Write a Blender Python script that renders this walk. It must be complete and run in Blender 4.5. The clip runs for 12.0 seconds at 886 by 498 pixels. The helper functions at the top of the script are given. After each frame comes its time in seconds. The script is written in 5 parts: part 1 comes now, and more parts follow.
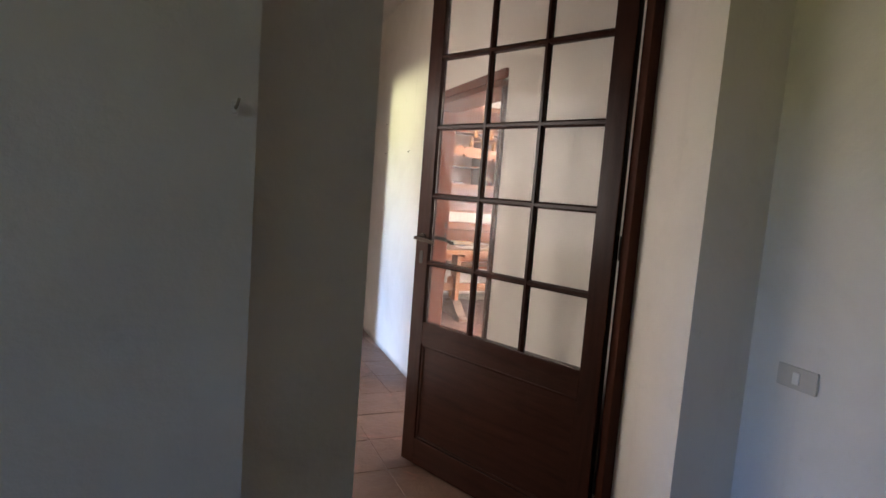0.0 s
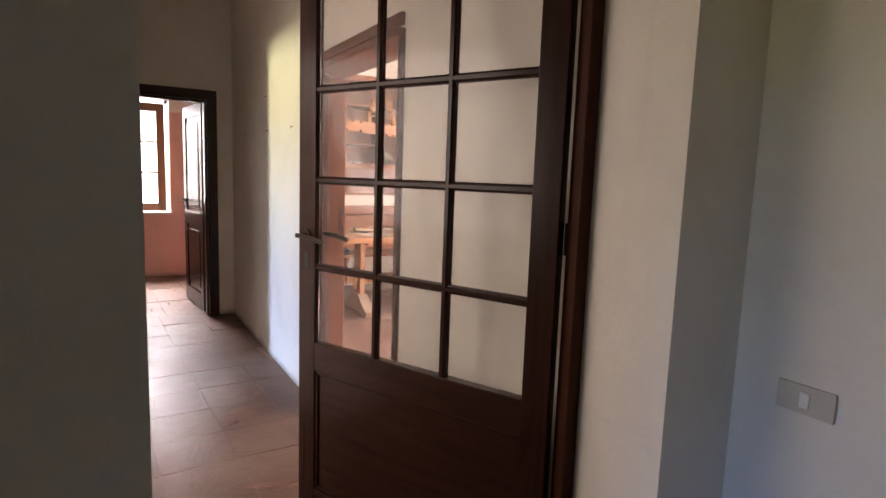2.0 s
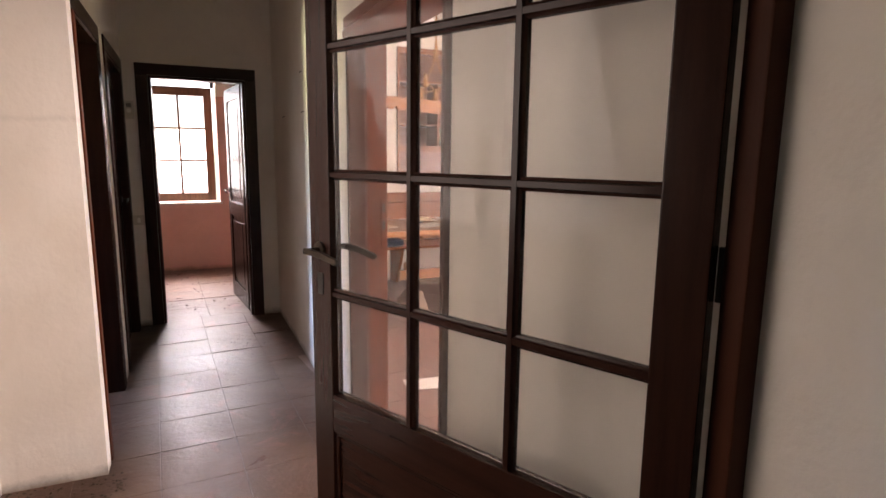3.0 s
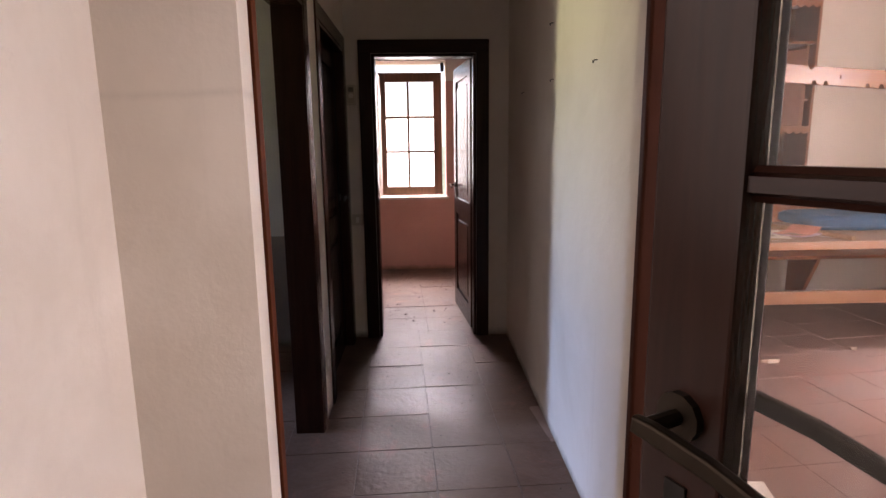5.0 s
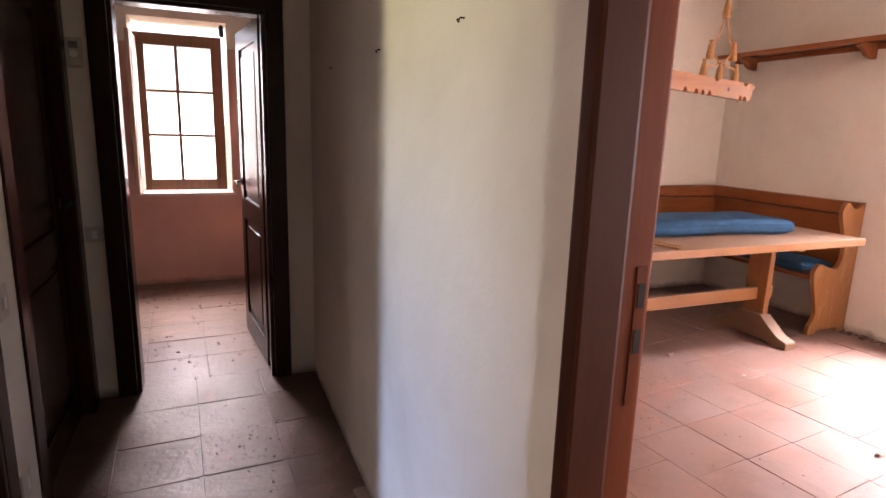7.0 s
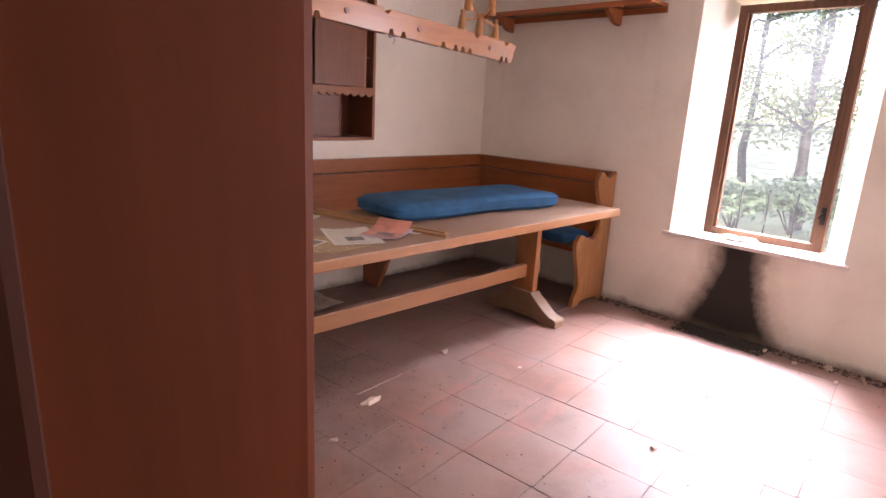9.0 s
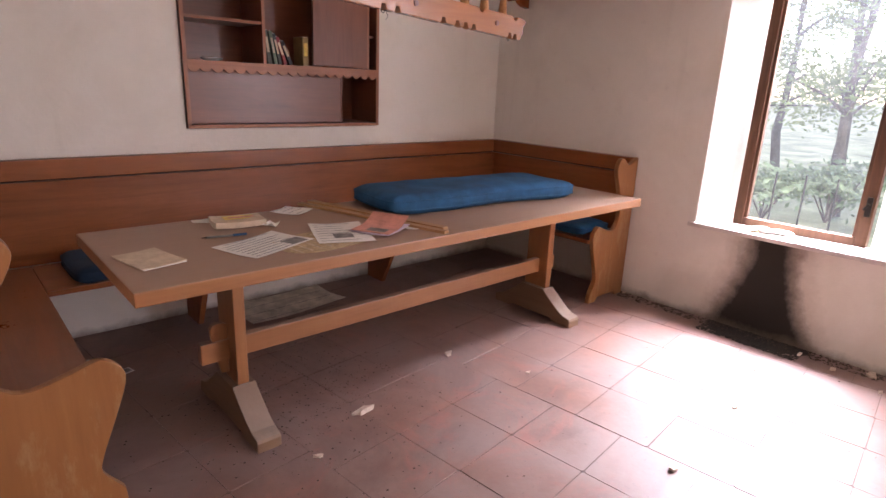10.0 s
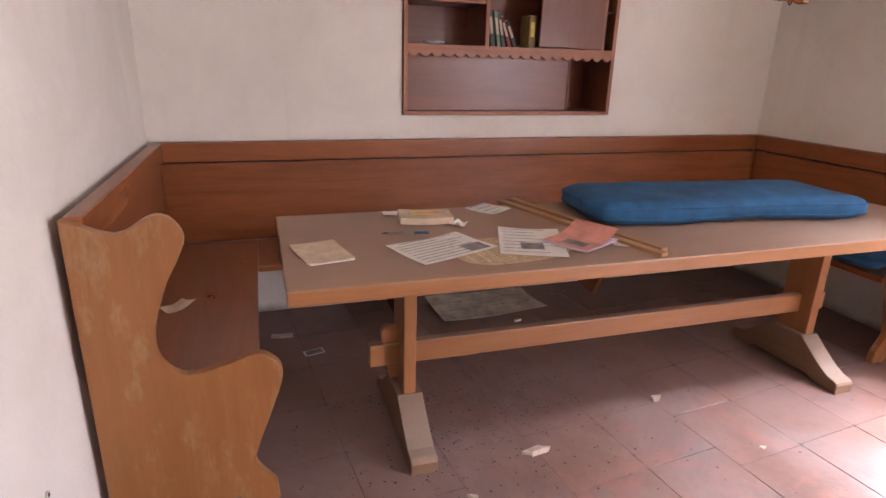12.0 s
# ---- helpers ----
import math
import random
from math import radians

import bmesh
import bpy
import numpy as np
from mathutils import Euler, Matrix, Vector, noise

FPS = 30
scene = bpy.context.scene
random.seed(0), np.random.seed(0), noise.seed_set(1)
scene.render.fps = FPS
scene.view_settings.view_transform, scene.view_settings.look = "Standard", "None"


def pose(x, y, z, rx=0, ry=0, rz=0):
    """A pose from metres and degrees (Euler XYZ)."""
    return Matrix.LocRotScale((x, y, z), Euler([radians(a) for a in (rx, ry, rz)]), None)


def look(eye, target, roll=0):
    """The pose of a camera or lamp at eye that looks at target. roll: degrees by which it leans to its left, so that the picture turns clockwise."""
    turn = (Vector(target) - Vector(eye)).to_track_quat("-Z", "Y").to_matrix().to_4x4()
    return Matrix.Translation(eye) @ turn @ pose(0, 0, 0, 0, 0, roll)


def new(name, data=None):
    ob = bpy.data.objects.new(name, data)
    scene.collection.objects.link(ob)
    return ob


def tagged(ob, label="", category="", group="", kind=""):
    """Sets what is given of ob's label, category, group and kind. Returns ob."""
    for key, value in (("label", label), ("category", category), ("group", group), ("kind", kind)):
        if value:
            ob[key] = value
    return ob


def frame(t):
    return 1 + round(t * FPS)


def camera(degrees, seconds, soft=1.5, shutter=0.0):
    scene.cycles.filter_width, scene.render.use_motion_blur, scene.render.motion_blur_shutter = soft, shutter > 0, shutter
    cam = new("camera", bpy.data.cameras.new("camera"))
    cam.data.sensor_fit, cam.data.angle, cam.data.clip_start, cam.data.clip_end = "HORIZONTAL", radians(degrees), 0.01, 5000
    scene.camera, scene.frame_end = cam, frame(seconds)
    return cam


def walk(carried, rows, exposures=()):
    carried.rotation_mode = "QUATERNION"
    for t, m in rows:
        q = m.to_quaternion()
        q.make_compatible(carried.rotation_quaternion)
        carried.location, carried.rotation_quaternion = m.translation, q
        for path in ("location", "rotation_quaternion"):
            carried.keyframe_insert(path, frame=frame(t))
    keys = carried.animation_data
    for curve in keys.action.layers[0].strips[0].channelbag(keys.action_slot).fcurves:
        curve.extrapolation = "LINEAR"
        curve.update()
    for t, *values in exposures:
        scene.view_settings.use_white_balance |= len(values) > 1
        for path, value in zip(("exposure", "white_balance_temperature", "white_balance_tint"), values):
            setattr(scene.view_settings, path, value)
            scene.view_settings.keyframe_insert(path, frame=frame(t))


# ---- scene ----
cam = camera(75.8, 12.0)
PATH = [
    (0, (1.229, 0.45, 1.363), (1.947, 2.306, 1.164), 4.4),
    (0.5, (1.234, 0.337, 1.355), (2.133, 2.114, 1.168), 3.3),
    (1, (1.26, 0.385, 1.343), (2.232, 2.121, 1.14), 2.4),
    (1.5, (1.361, 0.673, 1.356), (2.356, 2.393, 1.131), 2.2),
    (2, (1.488, 0.974, 1.368), (2.498, 2.681, 1.116), 2.0),
    (2.5, (1.673, 1.269, 1.389), (2.614, 3.011, 1.107), 1.5),
    (2.7, (1.725, 1.362, 1.394), (2.622, 3.123, 1.09), 1.2),
    (4.3, (2.016, 2.193, 1.389), (2.274, 4.145, 1.041), -1.1),
    (4.5, (1.995, 2.267, 1.378), (2.169, 4.229, 1.03), -1.1),
    (5, (1.901, 2.59, 1.372), (1.97, 4.556, 1.011), -0.7),
    (5.5, (1.867, 2.817, 1.364), (1.923, 4.781, 0.992), -0.6),
    (6, (1.86, 3.053, 1.37), (1.989, 5.012, 0.989), -0.2),
    (6.5, (1.91, 3.222, 1.37), (2.294, 5.146, 0.984), 0.6),
    (7, (1.978, 3.392, 1.410), (2.726, 5.2, 1.003), 1.8),
    (7.5, (2.069, 3.544, 1.396), (3.155, 5.177, 1.003), 3.2),
    (7.7, (2.134, 3.616, 1.41), (3.296, 5.188, 0.99), 2.8),
    (9.3, (2.644, 3.973, 1.412), (4.013, 5.342, 0.911), 3.1),
    (9.5, (2.7, 3.995, 1.415), (4.063, 5.367, 0.902), 2.9),
    (10, (2.81, 4.035, 1.412), (4.102, 5.458, 0.858), 2.4),
    (10.5, (2.879, 4.05, 1.413), (3.912, 5.659, 0.828), 1.1),
    (11, (2.938, 4.088, 1.397), (3.705, 5.836, 0.801), 0.4),
    (11.5, (3.05, 4.161, 1.389), (3.694, 5.952, 0.777), 1.1),
    (12, (3.15, 4.29, 1.397), (3.737, 6.098, 0.775), 1.6),
]
EXPOSURES = [(0, 2.86, 6300, 16), (2.5, 2.6, 6850, 22), (4.5, 1.84, 6650, 26), (6.0, 1.78, 6900, 29), (7.0, 2.02, 6900, 29), (7.6, 1.76, 6600, 28), (9.3, 1.58, 6050, 22), (10.0, 1.40, 5950, 21), (10.5, 1.46, 6000, 21), (11.5, 1.74, 5900, 20), (12, 1.72, 5850, 18)]
walk(cam, [(t, look(eye, target, roll)) for t, eye, target, roll in PATH], EXPOSURES)

# ---- world and light ----
world = bpy.data.worlds.new("sky")
scene.world = world
world.use_nodes = True
wn = world.node_tree
sky = wn.nodes.new("ShaderNodeTexSky")
sky.sky_type = "NISHITA"
sky.sun_disc = False
SUN_WAY = Vector((-0.60, -0.22, -0.66)).normalized()
sky.sun_elevation = math.asin(-SUN_WAY.z)
sky.sun_rotation = math.atan2(-SUN_WAY.x, -SUN_WAY.y)
wn.nodes["Background"].inputs["Strength"].default_value = 0.15
wn.links.new(sky.outputs[0], wn.nodes["Background"].inputs["Color"])

sun = new("sun", bpy.data.lights.new("sun", "SUN"))
sun.data.energy = 2.0
sun.data.angle = radians(10)
sun.data.color = (1.0, 0.95, 0.88)
sun.matrix_world = look((12, 9, 10), Vector((12, 9, 10)) + SUN_WAY)


def window_lamp(name, place, target, w, h, watts, colour):
    ob = new(name, bpy.data.lights.new(name, "AREA"))
    ob.data.shape, ob.data.size, ob.data.size_y = "RECTANGLE", w, h
    ob.data.energy, ob.data.color = watts, colour
    ob.matrix_world = look(place, target)
    return ob


window_lamp("daylight_dining", (7.65, 5.14, 3.08), (5.85, 4.80, 0.2), 0.95, 0.8, 560, (0.98, 0.97, 1.0))
# shines in at window_5, a window out of view
window_lamp("daylight_dining_south", (6.74, 2.95, 1.25), (2.5, 3.9, 0.6), 1.0, 1.7, 52, (1.0, 0.97, 0.97))
window_lamp("daylight_far", (1.78, 9.12, 1.48), (1.85, 6.5, 0.4), 0.62, 1.32, 4, (1.0, 0.97, 0.97))
window_lamp("daylight_far_high", (1.80, 10.3, 2.9), (1.85, 8.0, 0.2), 1.5, 1.2, 165, (1.0, 0.97, 0.97))
# warm fill for the hall, added at an unseen opening that leads nowhere
window_lamp("daylight_hall", (0.97, 2.88, 1.5), (2.5, 3.3, 0.3), 1.15, 1.15, 2.7, (1.0, 0.92, 0.80))
# sky falls inward through the west windows, the garden's green light comes up from below
window_lamp("daylight_west_sky", (-4.4, 5.05, 2.75), (2.5, 4.95, 0.7), 0.6, 1.2, 150, (0.40, 0.62, 1.0))
window_lamp("daylight_west_garden", (-4.4, 5.05, 0.65), (2.5, 4.95, 1.8), 0.6, 1.0, 88, (0.93, 1.0, 0.60))
window_lamp("daylight_start_sky", (-4.4, 0.15, 2.75), (2.9, 1.1, 0.7), 1.7, 1.2, 32, (0.22, 0.47, 1.0))
window_lamp("daylight_start_garden", (-4.4, 0.15, 0.65), (2.9, 1.1, 1.8), 1.7, 1.0, 7.0, (0.95, 1.0, 0.36))


# ---- materials ----
def shader(name, colour, rough=0.6, metal=0.0):
    m = bpy.data.materials.new(name)
    m.use_nodes = True
    b = m.node_tree.nodes["Principled BSDF"]
    b.inputs["Base Color"].default_value = (*colour, 1)
    b.inputs["Roughness"].default_value = rough
    b.inputs["Metallic"].default_value = metal
    return m, m.node_tree, b


def node(nt, kind, **values):
    n = nt.nodes.new("ShaderNode" + kind)
    for key, value in values.items():
        n.inputs[key.replace("_", " ")].default_value = value
    return n


def place_of(nt, scale=(1, 1, 1), kind="Object", shuffle=0.0):
    tc = nt.nodes.new("ShaderNodeTexCoord")
    mp = nt.nodes.new("ShaderNodeMapping")
    mp.inputs["Scale"].default_value = scale
    nt.links.new(tc.outputs[kind], mp.inputs["Vector"])
    if shuffle:
        info = nt.nodes.new("ShaderNodeObjectInfo")
        mul = nt.nodes.new("ShaderNodeMath")
        mul.operation = "MULTIPLY"
        mul.inputs[1].default_value = shuffle
        nt.links.new(info.outputs["Random"], mul.inputs[0])
        nt.links.new(mul.outputs[0], mp.inputs["Location"])
    return mp.outputs["Vector"]


def noise_of(nt, vec, scale, detail=4.0, rough=0.6, distort=0.0):
    n = node(nt, "TexNoise", Scale=scale, Detail=detail, Roughness=rough, Distortion=distort)
    nt.links.new(vec, n.inputs["Vector"])
    return n.outputs["Fac"]


def ramp(nt, fac, *stops):
    r = nt.nodes.new("ShaderNodeValToRGB")
    e = r.color_ramp.elements
    while len(e) < len(stops):
        e.new(0.5)
    for el, (p, c) in zip(e, stops):
        el.position = p
        el.color = (*c, 1) if len(c) == 3 else c
    nt.links.new(fac, r.inputs["Fac"])
    return r.outputs["Color"]


def mixed(nt, fac, a, b, mode="MIX"):
    x = nt.nodes.new("ShaderNodeMix")
    x.data_type, x.blend_type = "RGBA", mode
    if isinstance(fac, float):
        x.inputs[0].default_value = fac
    else:
        nt.links.new(fac, x.inputs[0])
    for sock, v in ((x.inputs[6], a), (x.inputs[7], b)):
        if isinstance(v, tuple):
            sock.default_value = (*v, 1)
        else:
            nt.links.new(v, sock)
    return x.outputs[2]


def bumped(nt, b, height, strength=0.2, distance=0.01):
    n = node(nt, "Bump", Strength=strength, Distance=distance)
    nt.links.new(height, n.inputs["Height"])
    nt.links.new(n.outputs[0], b.inputs["Normal"])


def maths(nt, op, a, b=0.0, c=None):
    n = nt.nodes.new("ShaderNodeMath")
    n.operation = op
    for i, v in enumerate((a, b) if c is None else (a, b, c)):
        if isinstance(v, (int, float)):
            n.inputs[i].default_value = v
        else:
            nt.links.new(v, n.inputs[i])
    return n.outputs[0]


def plaster(name, light, dark, soot=False, dado=None, dado_z=2.06, smudge=None):
    m, nt, b = shader(name, light, 0.88)
    b.inputs["Specular IOR Level"].default_value = 0.2
    v = place_of(nt)
    big = noise_of(nt, v, 1.3, 5, 0.62, 0.4)
    c = ramp(nt, big, (0.36, dark), (0.60, light))
    spots = noise_of(nt, v, 9.0, 6, 0.7)
    c = mixed(nt, ramp(nt, spots, (0.62, (0, 0, 0)), (0.78, (0.45, 0.45, 0.45))), c, tuple(x * 0.80 for x in dark))
    streak = noise_of(nt, place_of(nt, (7, 7, 0.5)), 1.6, 4, 0.6)
    c = mixed(nt, ramp(nt, streak, (0.60, (0, 0, 0)), (0.82, (0.4, 0.4, 0.4))), c, tuple(x * 0.86 for x in dark))
    sep = nt.nodes.new("ShaderNodeSeparateXYZ")
    nt.links.new(v, sep.inputs[0])
    if dado:
        edge = maths(nt, "ADD", sep.outputs["Z"], maths(nt, "MULTIPLY", big, 0.04))
        c = mixed(nt, ramp(nt, maths(nt, "LESS_THAN", edge, dado_z), (0.4, (0, 0, 0)), (0.6, (1, 1, 1))), c, ramp(nt, big, (0.35, tuple(x * 0.86 for x in dado)), (0.65, dado)))
    if smudge:
        # a rubbed, broken line where something once leaned on the wall
        off = maths(nt, "ABSOLUTE", maths(nt, "SUBTRACT", sep.outputs["Z"], maths(nt, "MULTIPLY_ADD", big, 0.03, smudge - 0.015)))
        rub = maths(nt, "MULTIPLY", maths(nt, "MAXIMUM", maths(nt, "SUBTRACT", 1.0, maths(nt, "DIVIDE", off, 0.016)), 0.0), noise_of(nt, place_of(nt, (9, 9, 3)), 1.3, 4, 0.7))
        c = mixed(nt, maths(nt, "MULTIPLY", rub, 0.42), c, tuple(x * 0.62 for x in dark))
    if soot:
        # soot from a fire lit on the floor below the window, wider at its foot
        wob = noise_of(nt, v, 3.2, 6, 0.7)
        fine = noise_of(nt, v, 14, 5, 0.7)
        dy = maths(nt, "ABSOLUTE", maths(nt, "SUBTRACT", sep.outputs["Y"], maths(nt, "MULTIPLY_ADD", wob, 0.10, 5.095)))
        half = maths(nt, "MULTIPLY_ADD", maths(nt, "POWER", maths(nt, "SUBTRACT", 0.64, sep.outputs["Z"]), 2.0), 0.42, 0.165)
        inside = maths(nt, "DIVIDE", maths(nt, "SUBTRACT", half, dy), 0.12)
        inside = maths(nt, "ADD", inside, maths(nt, "MULTIPLY_ADD", fine, 0.6, -0.15))
        low = maths(nt, "MULTIPLY", maths(nt, "SUBTRACT", 0.645, sep.outputs["Z"]), 60.0)
        mask = maths(nt, "MINIMUM", inside, low)
        msk = ramp(nt, mask, (0.0, (0, 0, 0)), (1.0, (0.96, 0.96, 0.96)))
        halo = maths(nt, "MINIMUM", maths(nt, "ADD", maths(nt, "DIVIDE", maths(nt, "SUBTRACT", maths(nt, "ADD", half, 0.12), dy), 0.16), maths(nt, "MULTIPLY_ADD", fine, 0.7, -0.45)), low)
        c = mixed(nt, ramp(nt, halo, (0.0, (0, 0, 0)), (0.9, (0.55, 0.55, 0.55))), c, (0.20, 0.13, 0.085))
        c = mixed(nt, msk, c, (0.014, 0.0105, 0.009))
    # dirt line along the foot of the wall
    foot = maths(nt, "SUBTRACT", maths(nt, "MULTIPLY", noise_of(nt, v, 6, 5, 0.7), 0.10), sep.outputs["Z"])
    c = mixed(nt, ramp(nt, foot, (0.0, (0, 0, 0)), (0.05, (0.75, 0.75, 0.75))), c, (0.16, 0.12, 0.09))
    nt.links.new(c, b.inputs["Base Color"])
    h = maths(nt, "ADD", noise_of(nt, v, 45, 4, 0.6), maths(nt, "MULTIPLY", noise_of(nt, v, 5, 3, 0.5), 2.0))
    bumped(nt, b, h, 0.25, 0.006)
    return m


def wood(name, pale, deep, axis="x", rough=0.42, dust=0.0, scale=1.0, worn=0.0, gloss=0.32):
    m, nt, b = shader(name, pale, rough)
    s = {"x": (1.2, 14, 14), "y": (14, 1.2, 14), "z": (14, 14, 1.2)}[axis]
    v = place_of(nt, tuple(k * scale for k in s), shuffle=7.0)
    g = noise_of(nt, v, 1.4, 6, 0.62, 1.2)
    fine = noise_of(nt, place_of(nt, tuple(k * 6 * scale for k in s), shuffle=3.0), 2.0, 3, 0.6)
    c = ramp(nt, g, (0.22, deep), (0.50, tuple(0.6 * p + 0.4 * d for p, d in zip(pale, deep))), (0.78, pale))
    c = mixed(nt, ramp(nt, fine, (0.45, (0, 0, 0)), (0.75, (0.16, 0.16, 0.16))), c, tuple(x * 0.6 for x in deep))
    w = place_of(nt)
    big = noise_of(nt, w, 3.0, 5, 0.65)
    c = mixed(nt, ramp(nt, big, (0.40, (0, 0, 0)), (0.80, (0.4, 0.4, 0.4))), c, deep)
    if worn:
        pat = noise_of(nt, place_of(nt, (9, 9, 2.6)), 1.1, 5, 0.75)
        c = mixed(nt, ramp(nt, pat, (0.52, (0, 0, 0)), (0.64, (worn, worn, worn))), c, (0.50, 0.37, 0.20))
    if dust:
        d = noise_of(nt, w, 4.5, 6, 0.7)
        geo = nt.nodes.new("ShaderNodeNewGeometry")
        sep = nt.nodes.new("ShaderNodeSeparateXYZ")
        nt.links.new(geo.outputs["Normal"], sep.inputs[0])
        up = maths(nt, "MULTIPLY", maths(nt, "MAXIMUM", sep.outputs["Z"], 0.0), maths(nt, "MULTIPLY_ADD", d, 0.7, dust - 0.35))
        c = mixed(nt, maths(nt, "MAXIMUM", maths(nt, "MINIMUM", up, 0.92), 0.0), c, (0.33, 0.262, 0.215))
        rr = maths(nt, "MULTIPLY_ADD", up, 0.4, rough)
        nt.links.new(rr, b.inputs["Roughness"])
    nt.links.new(c, b.inputs["Base Color"])
    b.inputs["Specular IOR Level"].default_value = gloss
    bumped(nt, b, g, 0.12, 0.004)
    return m


def tile_stuff(name, a, b_, dust, rough=0.42, dusty=0.45, gloss=0.45, relief=0.22):
    m, nt, b = shader(name, a, rough)
    info = nt.nodes.new("ShaderNodeObjectInfo")
    v = place_of(nt, shuffle=9.0)
    g = nt.nodes.new("ShaderNodeNewGeometry")
    wv = g.outputs["Position"]
    c = ramp(nt, info.outputs["Random"], (0.0, tuple(0.7 * p + 0.3 * q for p, q in zip(a, b_))), (0.5, a), (1.0, tuple(x * 1.06 for x in a)))
    n1 = noise_of(nt, v, 5.0, 6, 0.65, 0.5)
    c = mixed(nt, ramp(nt, n1, (0.38, (0.42, 0.42, 0.42)), (0.62, (0, 0, 0))), c, tuple(x * 0.70 for x in b_))
    n2 = noise_of(nt, wv, 2.1, 6, 0.7, 0.6)
    red = noise_of(nt, wv, 2.9, 5, 0.75, 1.0)
    d = ramp(nt, n2, (0.36, (max(dusty - 0.4, 0),) * 3), (0.62, (min(dusty + 0.4, 0.95),) * 3))
    c = mixed(nt, d, c, dust)
    grime = noise_of(nt, wv, 1.1, 7, 0.72, 0.8)
    c = mixed(nt, ramp(nt, grime, (0.34, (0.45, 0.45, 0.45)), (0.54, (0, 0, 0))), c, tuple(x * 0.55 for x in b_))
    away = nt.nodes.new("ShaderNodeVectorMath")
    away.operation = "DISTANCE"
    nt.links.new(wv, away.inputs[0])
    away.inputs[1].default_value = (4.45, 5.45, 0.0)
    red = maths(nt, "ADD", red, maths(nt, "MULTIPLY", maths(nt, "MAXIMUM", maths(nt, "SUBTRACT", 0.75, away.outputs["Value"]), 0.0), 0.16))
    c = mixed(nt, ramp(nt, red, (0.58, (0, 0, 0)), (0.72, (0.42, 0.42, 0.42))), c, (0.31, 0.115, 0.085))
    speck = noise_of(nt, wv, 60, 3, 0.6)
    c = mixed(nt, ramp(nt, speck, (0.66, (0, 0, 0)), (0.72, (0.7, 0.7, 0.7))), c, (0.10, 0.07, 0.06))
    nt.links.new(c, b.inputs["Base Color"])
    b.inputs["Specular IOR Level"].default_value = gloss
    nt.links.new(ramp(nt, n2, (0.3, (rough - 0.08,) * 3), (0.7, (rough + 0.22,) * 3)), b.inputs["Roughness"])
    bumped(nt, b, maths(nt, "ADD", n1, maths(nt, "MULTIPLY", noise_of(nt, wv, 38, 4, 0.6), 0.3)), relief, 0.006)
    return m


def plain(name, colour, rough=0.6, metal=0.0, vary=0.25, size=12.0, bump=0.1):
    m, nt, b = shader(name, colour, rough, metal)
    v = place_of(nt)
    n = noise_of(nt, v, size, 5, 0.65)
    nt.links.new(ramp(nt, n, (0.3, tuple(x * (1 - vary) for x in colour)), (0.7, tuple(min(1, x * (1 + vary * 0.5)) for x in colour))), b.inputs["Base Color"])
    if bump:
        bumped(nt, b, noise_of(nt, v, size * 5, 4, 0.6), bump, 0.003)
    return m


CREAM, CREAM_D = (0.74, 0.675, 0.60), (0.66, 0.59, 0.51)
M_WALL = plaster("plaster_cream", CREAM, CREAM_D)
M_HALL = plaster("plaster_cream_smudged", CREAM, CREAM_D, smudge=1.515)
M_SOOT = plaster("plaster_cream_sooted", CREAM, CREAM_D, soot=True)
M_PINK = plaster("plaster_pink_dado", (0.74, 0.66, 0.58), (0.66, 0.58, 0.50), dado=(0.62, 0.36, 0.30))
M_DADO = plaster("plaster_grey_dado", (0.62, 0.60, 0.57), (0.52, 0.50, 0.47), dado=(0.30, 0.25, 0.22), dado_z=0.80)
M_CEIL = plaster("plaster_ceiling", (0.74, 0.68, 0.60), (0.66, 0.60, 0.53))
M_DARK = {a: wood("dark_walnut_" + a, (0.038, 0.0145, 0.0098), (0.018, 0.007, 0.005), a, 0.27, gloss=0.24) for a in "xyz"}
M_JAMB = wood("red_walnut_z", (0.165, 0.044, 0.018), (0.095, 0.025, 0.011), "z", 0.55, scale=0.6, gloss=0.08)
# darker copy of the red walnut; on the dining posts it includes their shade
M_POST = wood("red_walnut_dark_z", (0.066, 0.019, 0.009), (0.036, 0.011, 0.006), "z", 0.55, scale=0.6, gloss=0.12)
M_HONEY = {a: wood("honey_beech_" + a, (0.34, 0.150, 0.056), (0.25, 0.100, 0.036), a, 0.36, dust=0.50, scale=0.7, gloss=0.42) for a in "xyz"}
M_BENCH = {a: wood("bench_beech_" + a, (0.315, 0.106, 0.034), (0.175, 0.054, 0.018), a, 0.27, dust=0.12, scale=0.55, gloss=0.5) for a in "xyz"}
M_ENDP = wood("bench_end_worn", (0.315, 0.132, 0.042), (0.235, 0.092, 0.028), "z", 0.36, scale=0.5, worn=0.24, gloss=0.45)
M_NICHE = {a: wood("niche_walnut_" + a, (0.225, 0.076, 0.036), (0.135, 0.043, 0.021), a, 0.30, scale=0.6, gloss=0.42) for a in "xyz"}
M_FOOT = wood("dusty_beech", (0.22, 0.13, 0.075), (0.16, 0.09, 0.05), "y", 0.6, dust=0.50)
M_EDGE = {a: wood("niche_edge_" + a, (0.36, 0.145, 0.070), (0.25, 0.095, 0.047), a, 0.4) for a in "xz"}
M_LAMP = wood("lamp_pine", (0.40, 0.155, 0.052), (0.27, 0.098, 0.034), "x", 0.24, gloss=0.8)
M_WFRAME = wood("weathered_frame", (0.17, 0.080, 0.042), (0.07, 0.032, 0.018), "z", 0.6)
